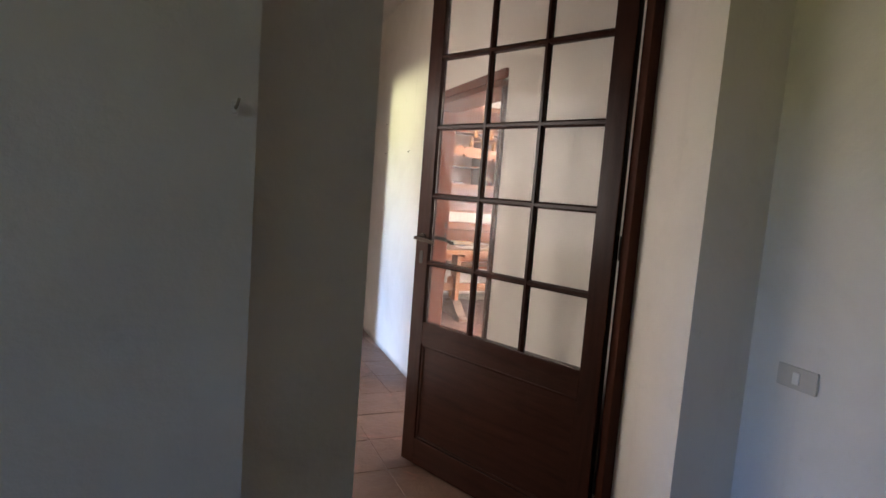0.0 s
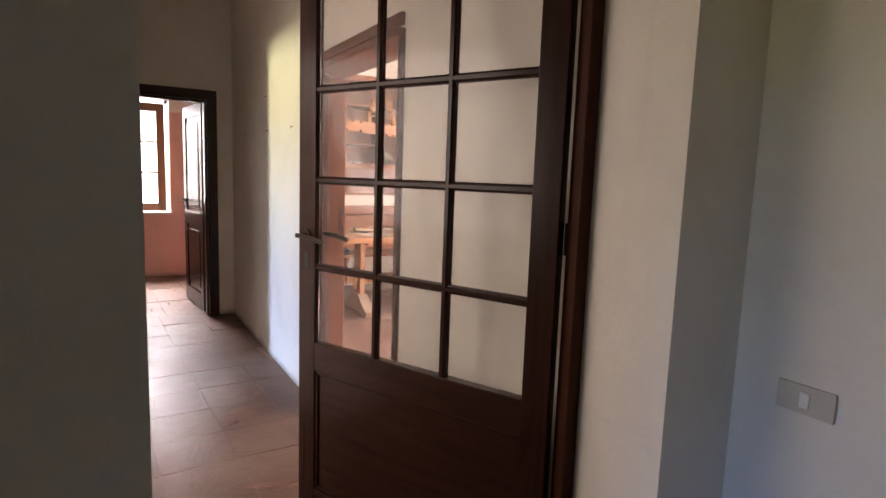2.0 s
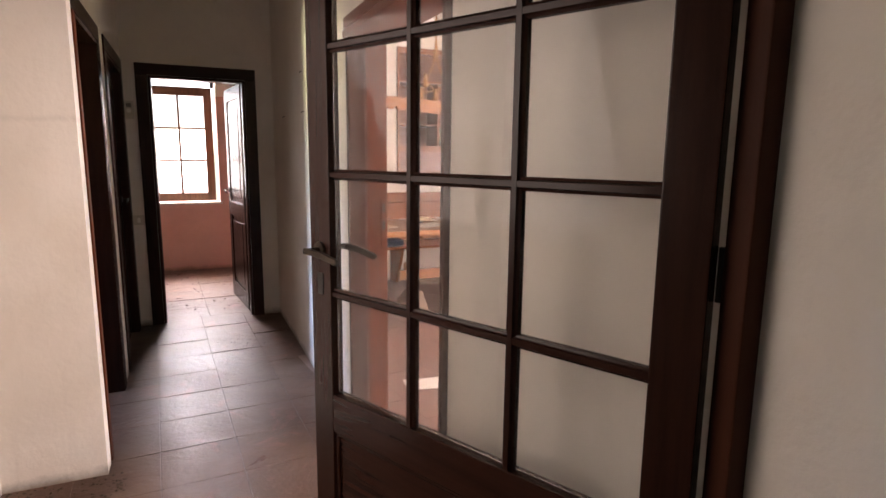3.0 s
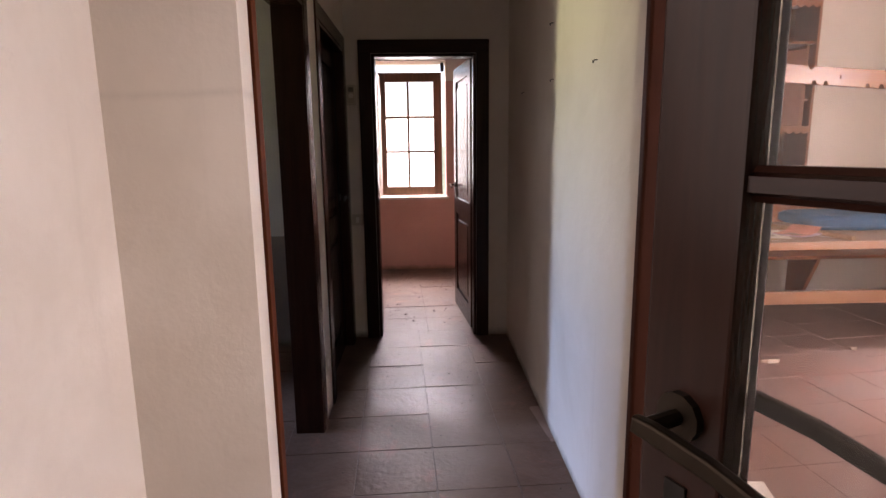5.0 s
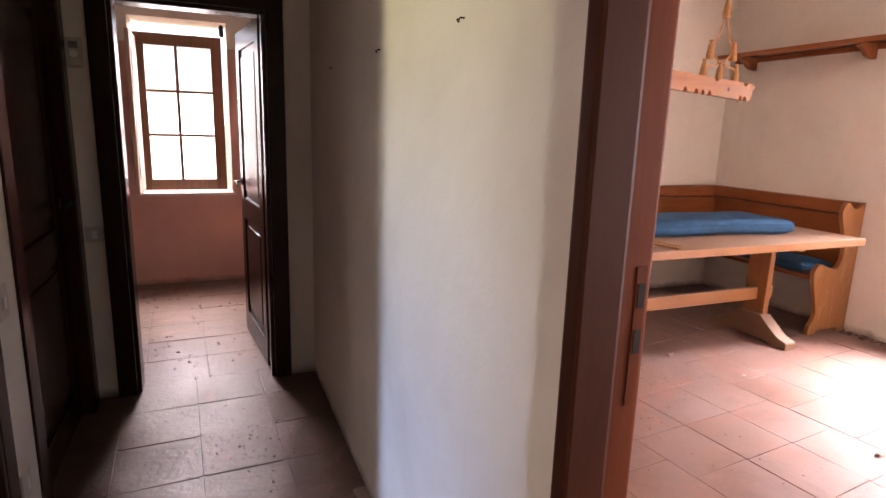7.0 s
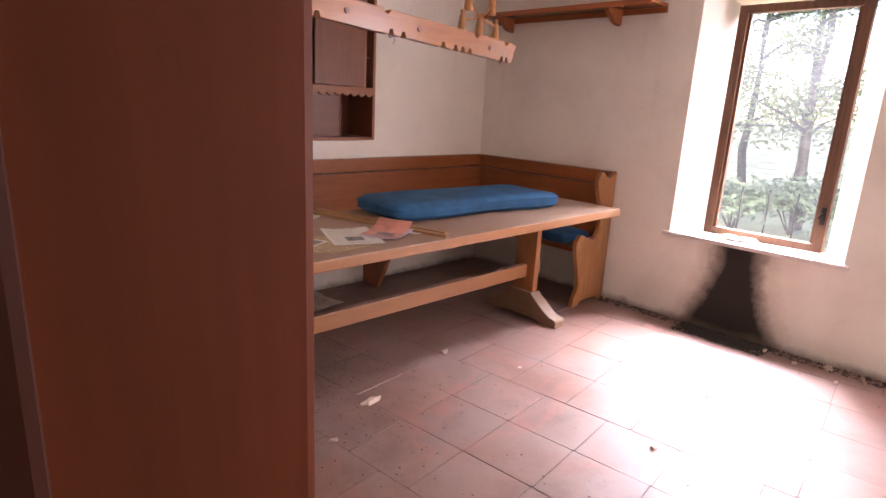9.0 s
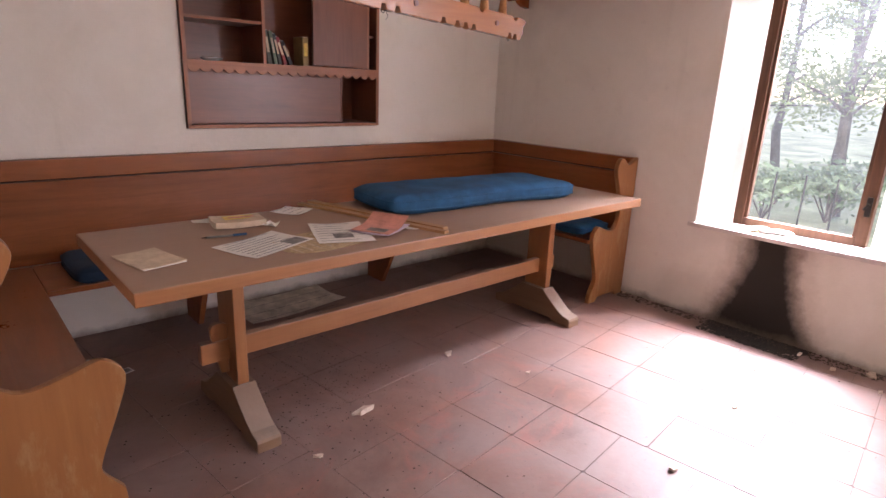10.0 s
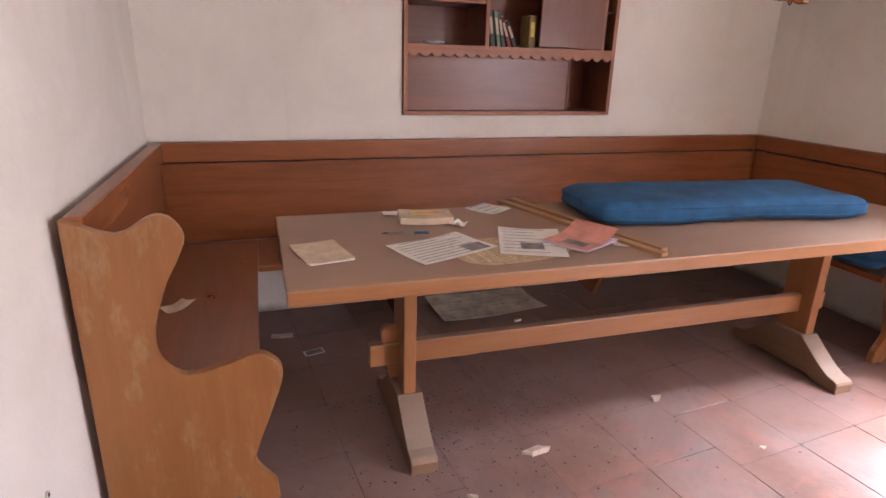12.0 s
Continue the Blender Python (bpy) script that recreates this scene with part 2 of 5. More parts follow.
M_TILE = tile_stuff("terracotta_dusty", (0.225, 0.112, 0.080), (0.155, 0.074, 0.053), (0.218, 0.148, 0.127), dusty=0.56)
# darker, less glossy terracotta for all floors but the dining room's
M_TILE_C = tile_stuff("terracotta_dark", (0.122, 0.065, 0.045), (0.070, 0.037, 0.025), (0.145, 0.094, 0.069), 0.34, 0.42, 0.10, 1.0)
M_GROUT = plain("grout", (0.135, 0.090, 0.072), 0.9, vary=0.6, size=30)
M_MARBLE = plain("sill_stone", (0.62, 0.55, 0.49), 0.5, vary=0.25, size=9)
M_IRON = plain("iron", (0.035, 0.030, 0.027), 0.5, 0.7, vary=0.3)
M_BRASS = plain("old_brass", (0.040, 0.028, 0.019), 0.45, 0.8, vary=0.3)
M_PLATE = plain("switch_plate", (0.52, 0.46, 0.38), 0.4, vary=0.08)
M_WHITE = plain("white_plastic", (0.75, 0.71, 0.64), 0.4, vary=0.06)
M_BLUE = plain("blue_canvas", (0.012, 0.078, 0.175), 0.85, vary=0.45, size=7, bump=0.25)
M_BLUE_D = plain("navy_canvas", (0.012, 0.035, 0.075), 0.9, vary=0.4, size=8, bump=0.25)
M_GLASS, _nt, _b = shader("glass", (0.98, 0.98, 0.97), 0.02)
_b.inputs["Transmission Weight"].default_value = 1.0
_b.inputs["IOR"].default_value = 1.22
_film = _nt.nodes.new("ShaderNodeBsdfDiffuse")
_film.inputs["Color"].default_value = (0.82, 0.79, 0.76, 1)
_fm = _nt.nodes.new("ShaderNodeMixShader")
_nt.links.new(ramp(_nt, noise_of(_nt, place_of(_nt), 4.0, 5, 0.7), (0.3, (0.02,) * 3), (0.7, (0.06,) * 3)), _fm.inputs[0])
_nt.links.new(_b.outputs[0], _fm.inputs[1])
_nt.links.new(_film.outputs[0], _fm.inputs[2])
_nt.links.new(_fm.outputs[0], _nt.nodes["Material Output"].inputs["Surface"])
# old window glass, clouded by dust that glows in the daylight
M_DUSTY, _nt, _b = shader("dusty_glass", (0.98, 0.98, 0.97), 0.04)
_b.inputs["Transmission Weight"].default_value = 1.0
_b.inputs["IOR"].default_value = 1.06
_tr = _nt.nodes.new("ShaderNodeBsdfTranslucent")
_tr.inputs["Color"].default_value = (0.9, 0.9, 0.9, 1)
_mx = _nt.nodes.new("ShaderNodeMixShader")
_nt.links.new(ramp(_nt, noise_of(_nt, place_of(_nt), 5.0, 5, 0.7), (0.3, (0.004,) * 3), (0.7, (0.010,) * 3)), _mx.inputs[0])
_nt.links.new(_b.outputs[0], _mx.inputs[1])
_nt.links.new(_tr.outputs[0], _mx.inputs[2])
_nt.links.new(_mx.outputs[0], _nt.nodes["Material Output"].inputs["Surface"])


# ---- building blocks ----
def origin(ob):
    p = Vector((0, 0, 0))
    while ob is not None:
        p += ob.location
        ob = ob.parent
    return p


def part(name, bm, material, parent=None, label="", smooth=False):
    """Links a bmesh, drawn in world places, as one mesh under a thing or a part."""
    if parent is not None:
        bmesh.ops.translate(bm, verts=bm.verts, vec=-origin(parent))
    me = bpy.data.meshes.new(name)
    bm.to_mesh(me)
    bm.free()
    me.materials.append(material)
    if smooth:
        me.shade_smooth()
    ob = new(name, me)
    ob.parent = parent
    if label:
        ob["label"] = label
    return ob


def thing(name, at, label, category, group="", kind=""):
    ob = new(name)
    ob.location = at
    return tagged(ob, label, category, group, kind)


def box(bm, x0, x1, y0, y1, z0, z1, bevel=0.0):
    m = Matrix.Translation(((x0 + x1) / 2, (y0 + y1) / 2, (z0 + z1) / 2)) @ Matrix.Diagonal((x1 - x0, y1 - y0, z1 - z0, 1))
    r = bmesh.ops.create_cube(bm, size=1, matrix=m)
    if bevel:
        es = {e for v in r["verts"] for e in v.link_edges}
        bmesh.ops.bevel(bm, geom=list(es), offset=bevel, segments=2, profile=0.6, affect="EDGES")
    return bm


def cuboid(x0, x1, y0, y1, z0, z1, bevel=0.003):
    return box(bmesh.new(), x0, x1, y0, y1, z0, z1, bevel)


def prism(outline, lo, hi, axis="y", bevel=0.0):
    """An outline in the two other axes, drawn out along one axis."""
    bm = bmesh.new()
    put = {"y": lambda a, b, c: (a, c, b), "x": lambda a, b, c: (c, a, b), "z": lambda a, b, c: (a, b, c)}[axis]
    lower = [bm.verts.new(put(a, b, lo)) for a, b in outline]
    upper = [bm.verts.new(put(a, b, hi)) for a, b in outline]
    bm.faces.new(lower)
    bm.faces.new(upper[::-1])
    n = len(outline)
    rims = []
    for i in range(n):
        bm.faces.new((lower[i], upper[i], upper[(i + 1) % n], lower[(i + 1) % n]))
    bmesh.ops.recalc_face_normals(bm, faces=bm.faces)
    if bevel:
        rims = [e for e in bm.edges if (e.verts[0] in lower) == (e.verts[1] in lower)]
        bmesh.ops.bevel(bm, geom=rims, offset=bevel, segments=2, profile=0.6, affect="EDGES")
    return bm


def smooth_line(points, steps=5, closed=False):
    """A Catmull-Rom line through a few points."""
    out = []
    n = len(points)
    for i in range(n if closed else n - 1):
        if closed:
            p = [Vector(points[(i + k) % n]) for k in (-1, 0, 1, 2)]
        else:
            p = [Vector(points[max(0, min(n - 1, i + k))]) for k in (-1, 0, 1, 2)]
        for s in range(steps):
            t = s / steps
            out.append(0.5 * (2 * p[1] + (p[2] - p[0]) * t + (2 * p[0] - 5 * p[1] + 4 * p[2] - p[3]) * t * t + (3 * p[1] - p[0] - 3 * p[2] + p[3]) * t ** 3))
    if not closed:
        out.append(Vector(points[-1]))
    return out


def rod(points, radius, sides=8, taper=None):
    bm = bmesh.new()
    pts = [Vector(p) for p in points]
    rings = []
    for i, p in enumerate(pts):
        d = (pts[min(i + 1, len(pts) - 1)] - pts[max(i - 1, 0)]).normalized()
        a = d.orthogonal().normalized() if abs(d.z) < 0.99 else Vector((1, 0, 0))
        b = d.cross(a)
        r = radius if taper is None else radius * (1 + (taper - 1) * i / (len(pts) - 1))
        rings.append([bm.verts.new(p + r * (a * math.cos(k * math.tau / sides) + b * math.sin(k * math.tau / sides))) for k in range(sides)])
    for r0, r1 in zip(rings, rings[1:]):
        # match the turn of neighbouring rings
        s = min(range(sides), key=lambda k: (r1[k].co - r0[0].co).length)
        for k in range(sides):
            bm.faces.new((r0[k], r0[(k + 1) % sides], r1[(k + 1 + s) % sides], r1[(k + s) % sides]))
    bm.faces.new(rings[0][::-1])
    bm.faces.new(rings[-1])
    bmesh.ops.recalc_face_normals(bm, faces=bm.faces)
    return bm


def lathe(profile, centre, sides=14):
    """Turns (radius, height) about an upright axis."""
    bm = bmesh.new()
    rings = [[bm.verts.new((centre[0] + max(r, 0.0004) * math.cos(k * math.tau / sides), centre[1] + max(r, 0.0004) * math.sin(k * math.tau / sides), centre[2] + z)) for k in range(sides)] for r, z in profile]
    for r0, r1 in zip(rings, rings[1:]):
        for k in range(sides):
            bm.faces.new((r0[k], r0[(k + 1) % sides], r1[(k + 1) % sides], r1[k]))
    bm.faces.new(rings[0][::-1])
    bm.faces.new(rings[-1])
    bmesh.ops.recalc_face_normals(bm, faces=bm.faces)
    return bm


def wall_mesh(axis, depth, span, height, holes=()):
    """A wall along x or y with openings right through it."""
    cuts_a = sorted({span[0], span[1], *[h for hole in holes for h in hole[:2]]})
    cuts_z = sorted({height[0], height[1], *[h for hole in holes for h in hole[2:]]})
    solid = {}
    for i, (a0, a1) in enumerate(zip(cuts_a, cuts_a[1:])):
        for k, (z0, z1) in enumerate(zip(cuts_z, cuts_z[1:])):
            am, zm = (a0 + a1) / 2, (z0 + z1) / 2
            solid[i, k] = not any(h[0] < am < h[1] and h[2] < zm < h[3] for h in holes)
    bm = bmesh.new()
    seen = {}

    def vert(a, d, z):
        p = (a, d, z) if axis == "x" else (d, a, z)
        if p not in seen:
            seen[p] = bm.verts.new(p)
        return seen[p]

    d0, d1 = depth
    for (i, k), full in solid.items():
        if not full:
            continue
        a0, a1, z0, z1 = cuts_a[i], cuts_a[i + 1], cuts_z[k], cuts_z[k + 1]
        for d in (d0, d1):
            bm.faces.new([vert(a, d, z) for a, z in ((a0, z0), (a1, z0), (a1, z1), (a0, z1))])
        for near, line in (((i - 1, k), ((a0, z0), (a0, z1))), ((i + 1, k), ((a1, z0), (a1, z1))), ((i, k - 1), ((a0, z0), (a1, z0))), ((i, k + 1), ((a0, z1), (a1, z1)))):
            if not solid.get(near, False):
                (pa, pz), (qa, qz) = line
                bm.faces.new((vert(pa, d0, pz), vert(qa, d0, qz), vert(qa, d1, qz), vert(pa, d1, pz)))
    bmesh.ops.recalc_face_normals(bm, faces=bm.faces)
    return bm


def structure(name, bm, material, label, category):
    return tagged(part(name, bm, material), label, category, kind="structure")


# ---- the shell ----
CEIL = 2.85
W_LABEL = "dusty cream plaster wall with faint stains"
structure("wall_dining_north", wall_mesh("x", (7.473, 7.80), (2.60, 6.80), (0, CEIL), [(3.92, 5.24, 1.11, 2.53)]), M_WALL, "cream plaster wall with a deep cabinet niche", "wall")
east = wall_mesh("y", (6.465, 6.80), (1.95, 7.473), (0, CEIL), [(2.40, 3.50, 0.30, 2.12), (4.74, 5.47, 0.60, 2.12)])
for v in east.verts:
    if abs(v.co.x - 6.465) < 1e-4:
        v.co.y = {4.74: 4.578, 5.47: 5.625}.get(round(v.co.y, 3), v.co.y)
        v.co.z = 2.24 if abs(v.co.z - 2.12) < 1e-4 else v.co.z
structure("wall_dining_east", east, M_SOOT, "cream plaster wall, sooted black below the window", "wall")
structure("wall_dining_south", wall_mesh("x", (1.95, 2.20), (2.90, 6.465), (0, CEIL)), M_WALL, W_LABEL, "wall")
splay = prism([(2.625, 2.201), (2.50, 2.72), (2.61, 2.72), (2.72, 2.201)], 0, CEIL, "z", 0)
structure("wall_hall_splay", splay, M_WALL, W_LABEL, "wall")
structure("wall_corridor_east", wall_mesh("y", (2.50, 2.56), (2.72, 7.80), (0, CEIL), [(3.02, 4.105, 0, 1.94)]), M_WALL, W_LABEL, "wall")
structure("wall_dining_west", wall_mesh("y", (2.56, 2.61), (2.72, 7.473), (0, CEIL), [(3.02, 4.172, 0, 1.94)]), M_WALL, W_LABEL, "wall")
structure("wall_corridor_west", wall_mesh("y", (1.28, 1.40), (4.30, 6.567), (0, CEIL), [(4.301, 5.19, 0, 1.98), (5.56, 6.42, 0, 1.98)]), M_WALL, W_LABEL, "wall")
structure("wall_hall_north", wall_mesh("x", (4.20, 4.30), (-1.40, 1.42), (0, CEIL)), M_HALL, "cream plaster wall with scuffs and faint stains", "wall")
structure("wall_hall_west", wall_mesh("y", (0.90, 1.04), (2.20, 4.20), (0, CEIL), [(2.28, 3.48, 0.90, 2.10)]), M_WALL, W_LABEL, "wall")
structure("wall_far_door", wall_mesh("x", (6.567, 6.69), (-1.40, 2.50), (0, CEIL), [(1.574, 2.279, 0, 1.975)]), M_WALL, W_LABEL, "wall")
structure("wall_west_room_north", wall_mesh("x", (6.44, 6.567), (-1.40, 1.28), (0, CEIL)), M_DADO, "grey plaster wall with a darker dado", "wall")
structure("wall_far_north", wall_mesh("x", (8.85, 9.20), (0.60, 3.30), (0, CEIL), [(1.42, 2.17, 0.80, 2.245)]), M_PINK, "plaster wall painted faded pink below cream", "wall")
structure("wall_far_west", wall_mesh("y", (0.45, 0.60), (6.69, 9.20), (0, CEIL)), M_PINK, "plaster wall painted faded pink below cream", "wall")
structure("wall_far_east", wall_mesh("y", (3.30, 3.45), (7.90, 9.20), (0, CEIL)), M_PINK, "plaster wall painted faded pink below cream", "wall")
structure("wall_far_return", wall_mesh("x", (7.80, 7.90), (2.50, 3.30), (0, CEIL)), M_PINK, "plaster wall painted faded pink below cream", "wall")
structure("wall_start_north", wall_mesh("x", (1.82, 2.20), (1.52, 2.90), (0, CEIL), [(1.521, 2.62, 0, 2.46)]), M_WALL, "thick cream plaster wall with a deep doorway", "wall")
structure("wall_start_left", wall_mesh("y", (1.275, 1.52), (1.65, 2.20), (0, CEIL)), M_WALL, "thick cream plaster door pier", "wall")
structure("wall_start_east", wall_mesh("y", (2.89, 3.04), (-1.40, 1.82), (0, CEIL)), M_WALL, "cream plaster wall catching cool daylight", "wall")
structure("wall_start_south", wall_mesh("x", (-1.55, -1.40), (-1.55, 3.06), (0, CEIL)), M_WALL, W_LABEL, "wall")
structure("wall_west", wall_mesh("y", (-1.55, -1.40), (-1.40, 6.69), (0, CEIL), [(0.12, 1.04, 0.85, 2.05), (4.70, 5.40, 0.85, 2.05)]), M_WALL, W_LABEL, "wall")
diag = prism([(1.275, 1.52), (1.275, 2.20), (-1.40, 2.20), (-1.40, 1.10)], 0, CEIL, "z")
structure("wall_start_slanting", diag, M_WALL, "slightly slanting cream plaster wall with a hook", "wall")
structure("ceiling", cuboid(-1.55, 6.80, -1.55, 9.20, CEIL, CEIL + 0.15, 0), M_CEIL, "plain cream plaster ceiling", "ceiling")
structure("ground", cuboid(-400, 400, -400, 400, -0.30, -0.12, 0), plain("grass_ground", (0.26, 0.27, 0.15), 0.95, vary=0.6, size=0.8), "sloping grassy ground outside the house", "ground")
floor = structure("floor", cuboid(-1.55, 6.80, -1.55, 9.20, -0.12, -0.0026, 0), M_GROUT, "floor of square dusty terracotta tiles", "floor")


# ---- doors ----
def casing(name, label, axis, face, span, top, wide=0.085, depth=0.02, lining=None, mat=None, sides=(True, True)):
    """A door's trim: two posts and a head on the wall's face, with the lining of the opening."""
    at = (span[0], face, 0) if axis == "x" else (face, span[0], 0)
    t = tagged(thing(name, at, label, "door frame"), kind="structure")
    lo, hi = sorted((face, face + depth))

    def piece(nm, a0, a1, z0, z1, d0=lo, d1=hi, m="z"):
        bm = cuboid(a0, a1, d0, d1, z0, z1, 0.004) if axis == "x" else cuboid(d0, d1, a0, a1, z0, z1, 0.004)
        part(nm, bm, mat or M_DARK[m], t)

    if sides[0]:
        piece("post", span[0] - wide, span[0], 0, top)
    if sides[1]:
        piece("post", span[1], span[1] + wide, 0, top)
    piece("head", span[0] - (wide if sides[0] else 0), span[1] + (wide if sides[1] else 0), top, top + wide, m=axis)
    if lining:
        l0, l1 = lining
        piece("lining", span[0], span[0] + 0.022, 0, top - 0.022, l0, l1)
        piece("lining", span[1] - 0.022, span[1], 0, top - 0.022, l0, l1)
        piece("lining", span[0], span[1], top - 0.022, top, l0, l1, m=axis)
    return t


def lever(parent, place, way, out, length=0.11):
    """A lever handle on a leaf that lies along x: rose, neck and a flat tapered blade."""
    p, w, o = Vector(place), Vector(way), Vector(out)
    blade = [(0.010, 0.008), (-0.010, 0.007), (-0.012, -0.008), (length * 0.5, -0.013), (length * 0.93, -0.024), (length, -0.017), (length * 0.96, -0.008), (length * 0.5, 0.004)]
    lo, hi = sorted((p.y + o.y * 0.040, p.y + o.y * 0.051))
    h = part("handle", prism([(p.x + w.x * a, p.z + z) for a, z in blade], lo, hi, "y", 0.003), M_BRASS, parent, "tarnished brass lever handle")
    part("neck", rod([p + o * 0.006, p + o * 0.041], 0.0075, 10), M_BRASS, h)
    part("rose", rod([p, p + o * 0.008], 0.022, 12), M_BRASS, h)
    return h


casing("door_frame_far", "dark walnut door frame at the corridor end", "x", 6.567, (1.574, 2.279), 1.975, depth=-0.022, lining=(6.57, 6.70))
jamb = tagged(thing("door_frame_dining", (2.50, 3.02, 0), "reddish walnut door frame of the dining room", "door frame"), kind="structure")
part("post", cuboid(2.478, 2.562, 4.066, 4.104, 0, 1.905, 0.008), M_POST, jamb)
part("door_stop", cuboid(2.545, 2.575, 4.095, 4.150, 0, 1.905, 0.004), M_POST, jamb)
part("lining", cuboid(2.563, 2.690, 4.150, 4.171, 0, 1.905, 0.006), M_JAMB, jamb)
part("trim", cuboid(2.612, 2.688, 4.173, 4.245, 0, 1.99, 0.006), M_JAMB, jamb)
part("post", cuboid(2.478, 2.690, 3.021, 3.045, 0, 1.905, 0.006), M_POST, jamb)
part("trim", cuboid(2.612, 2.688, 2.95, 3.019, 0, 1.99, 0.006), M_JAMB, jamb)
part("head", cuboid(2.478, 2.690, 3.046, 4.149, 1.906, 1.939, 0.006), M_JAMB, jamb)
part("head_trim", cuboid(2.478, 2.499, 3.021, 4.13, 1.941, 1.99, 0.006), M_JAMB, jamb)
part("head_trim", cuboid(2.612, 2.688, 3.020, 4.172, 1.941, 1.99, 0.006), M_JAMB, jamb)
near = casing("door_frame_west_near", "dark walnut door frame in the corridor", "y", 1.40, (4.301, 5.19), 1.98, depth=0.008, lining=(1.27, 1.406), sides=(False, True))
# redder than its dark frame: the light falling on the post is in its colour
part("near_post", cuboid(1.275, 1.424, 4.324, 4.375, 0, 1.957), M_JAMB, near, "walnut door post coloured redder as if lit")
casing("door_frame_west_far", "dark walnut door frame in the corridor", "y", 1.40, (5.56, 6.42), 1.98, depth=0.010, lining=(1.27, 1.408))
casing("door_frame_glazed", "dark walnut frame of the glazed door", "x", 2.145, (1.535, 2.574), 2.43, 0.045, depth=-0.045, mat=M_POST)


def glazed_door():
    """Built closed along x from its hinge, then swung open."""
    d = thing("glazed_door", (0, 0, 0), "open dark walnut door with fifteen glass panes", "door")
    wide, high, th = 1.04, 2.405, 0.020
    g0, g1 = 0.085, 0.955
    rows = [0.718, 1.006, 1.328, 1.650, 1.972, 2.295]
    part("stile", cuboid(0, g0, -th, th, 0, high), M_DARK["z"], d)
    part("stile", cuboid(g1, wide, -th, th, 0, high), M_DARK["z"], d)
    part("rail", cuboid(g0, g1, -th, th, 0, 0.13), M_DARK["x"], d)
    part("rail", cuboid(g0, g1, -th, th, 0.608, 0.718), M_DARK["x"], d)
    part("rail", cuboid(g0, g1, -th, th, rows[5], high), M_DARK["x"], d)
    part("panel", cuboid(g0, g1, -0.006, 0.006, 0.13, 0.608, 0), M_DARK["x"], d)
    for s in (-1, 1):
        lo, hi = sorted((s * 0.0062, s * 0.014))
        for z0, z1 in ((0.13, 0.144), (0.594, 0.608)):
            part("panel_moulding", cuboid(g0, g1, lo, hi, z0, z1, 0.004), M_DARK["x"], d)
        for x0, x1 in ((g0, g0 + 0.014), (g1 - 0.014, g1)):
            part("panel_moulding", cuboid(x0, x1, lo, hi, 0.1445, 0.5935, 0.004), M_DARK["z"], d)
    # each bar is moulded: a flat sash bar with a raised bead down its middle
    profile = [(-0.014, -0.007), (-0.014, 0.007), (-0.009, 0.010), (-0.006, 0.016), (0.006, 0.016), (0.009, 0.010), (0.014, 0.007), (0.014, -0.007), (0.009, -0.010), (0.006, -0.016), (-0.006, -0.016), (-0.009, -0.010)]
    for z in rows[1:5]:
        part("glazing_bar", prism([(b, z + a) for a, b in profile], g0, g1, "x"), M_DARK["x"], d)
    pw = (g1 - g0) / 3
    for i in (1, 2):
        part("glazing_bar", prism([(g0 + pw * i + a, b * 1.05) for a, b in profile], rows[0], rows[5], "z"), M_DARK["z"], d)
    for i in range(3):
        for z0, z1 in zip(rows, rows[1:]):
            pane = part("pane", cuboid(g0 + pw * i + 0.004, g0 + pw * (i + 1) - 0.004, -0.0015, 0.0015, z0 + 0.004, z1 - 0.004, 0), M_GLASS, d)
            pane.visible_shadow = False
    lever(d, (0.995, -th, 1.125), (-1, 0, 0), (0, -1, 0), 0.13)
    lever(d, (0.995, th, 1.125), (-1, 0, 0), (0, 1, 0), 0.13)
    part("keyhole_plate", cuboid(0.985, 1.008, th, th + 0.003, 1.00, 1.06, 0.001), M_IRON, d)
    part("lock_plate", cuboid(wide, wide + 0.003, -0.011, 0.011, 1.02, 1.20, 0.001), M_IRON, d)
    for z in (0.25, 1.15, 2.12):
        part("hinge", rod([(-0.008, -th - 0.004, z), (-0.008, -th - 0.004, z + 0.09)], 0.009, 8), M_IRON, d)
    d.matrix_basis = pose(2.56, 2.150, 0.012, 0, 0, 114.8)
    return d


glazed_door()


def panel_door(name, m, wide=0.73, high=1.955, label="open dark walnut door with two moulded panels"):
    d = thing(name, (0, 0, 0), label, "door")
    th = 0.020
    part("stile", cuboid(0, 0.10, -th, th, 0, high), M_DARK["z"], d)
    part("stile", cuboid(wide - 0.10, wide, -th, th, 0, high), M_DARK["z"], d)
    for z0, z1 in ((0, 0.15), (0.80, 0.93), (high - 0.11, high)):
        part("rail", cuboid(0.10, wide - 0.10, -th, th, z0, z1), M_DARK["x"], d)
    for z0, z1 in ((0.15, 0.80), (0.93, high - 0.11)):
        p = part("panel", cuboid(0.10, wide - 0.10, -0.008, 0.008, z0, z1, 0), M_DARK["z"], d)
        part("raised_field", cuboid(0.15, wide - 0.15, -0.016, 0.016, z0 + 0.05, z1 - 0.05, 0.007), M_DARK["z"], p)
    for s in (-1, 1):
        lever(d, (wide - 0.05, s * th, 1.03), (-1, 0, 0), (0, s, 0))
    d.matrix_basis = m
    return d


panel_door("panel_door", pose(2.268, 6.70, 0.012, 0, 0, 96.0))
panel_door("panel_door", pose(1.335, 5.585, 0.012, 0, 0, 90.0), 0.81, 1.94, "closed dark walnut door with two moulded panels")

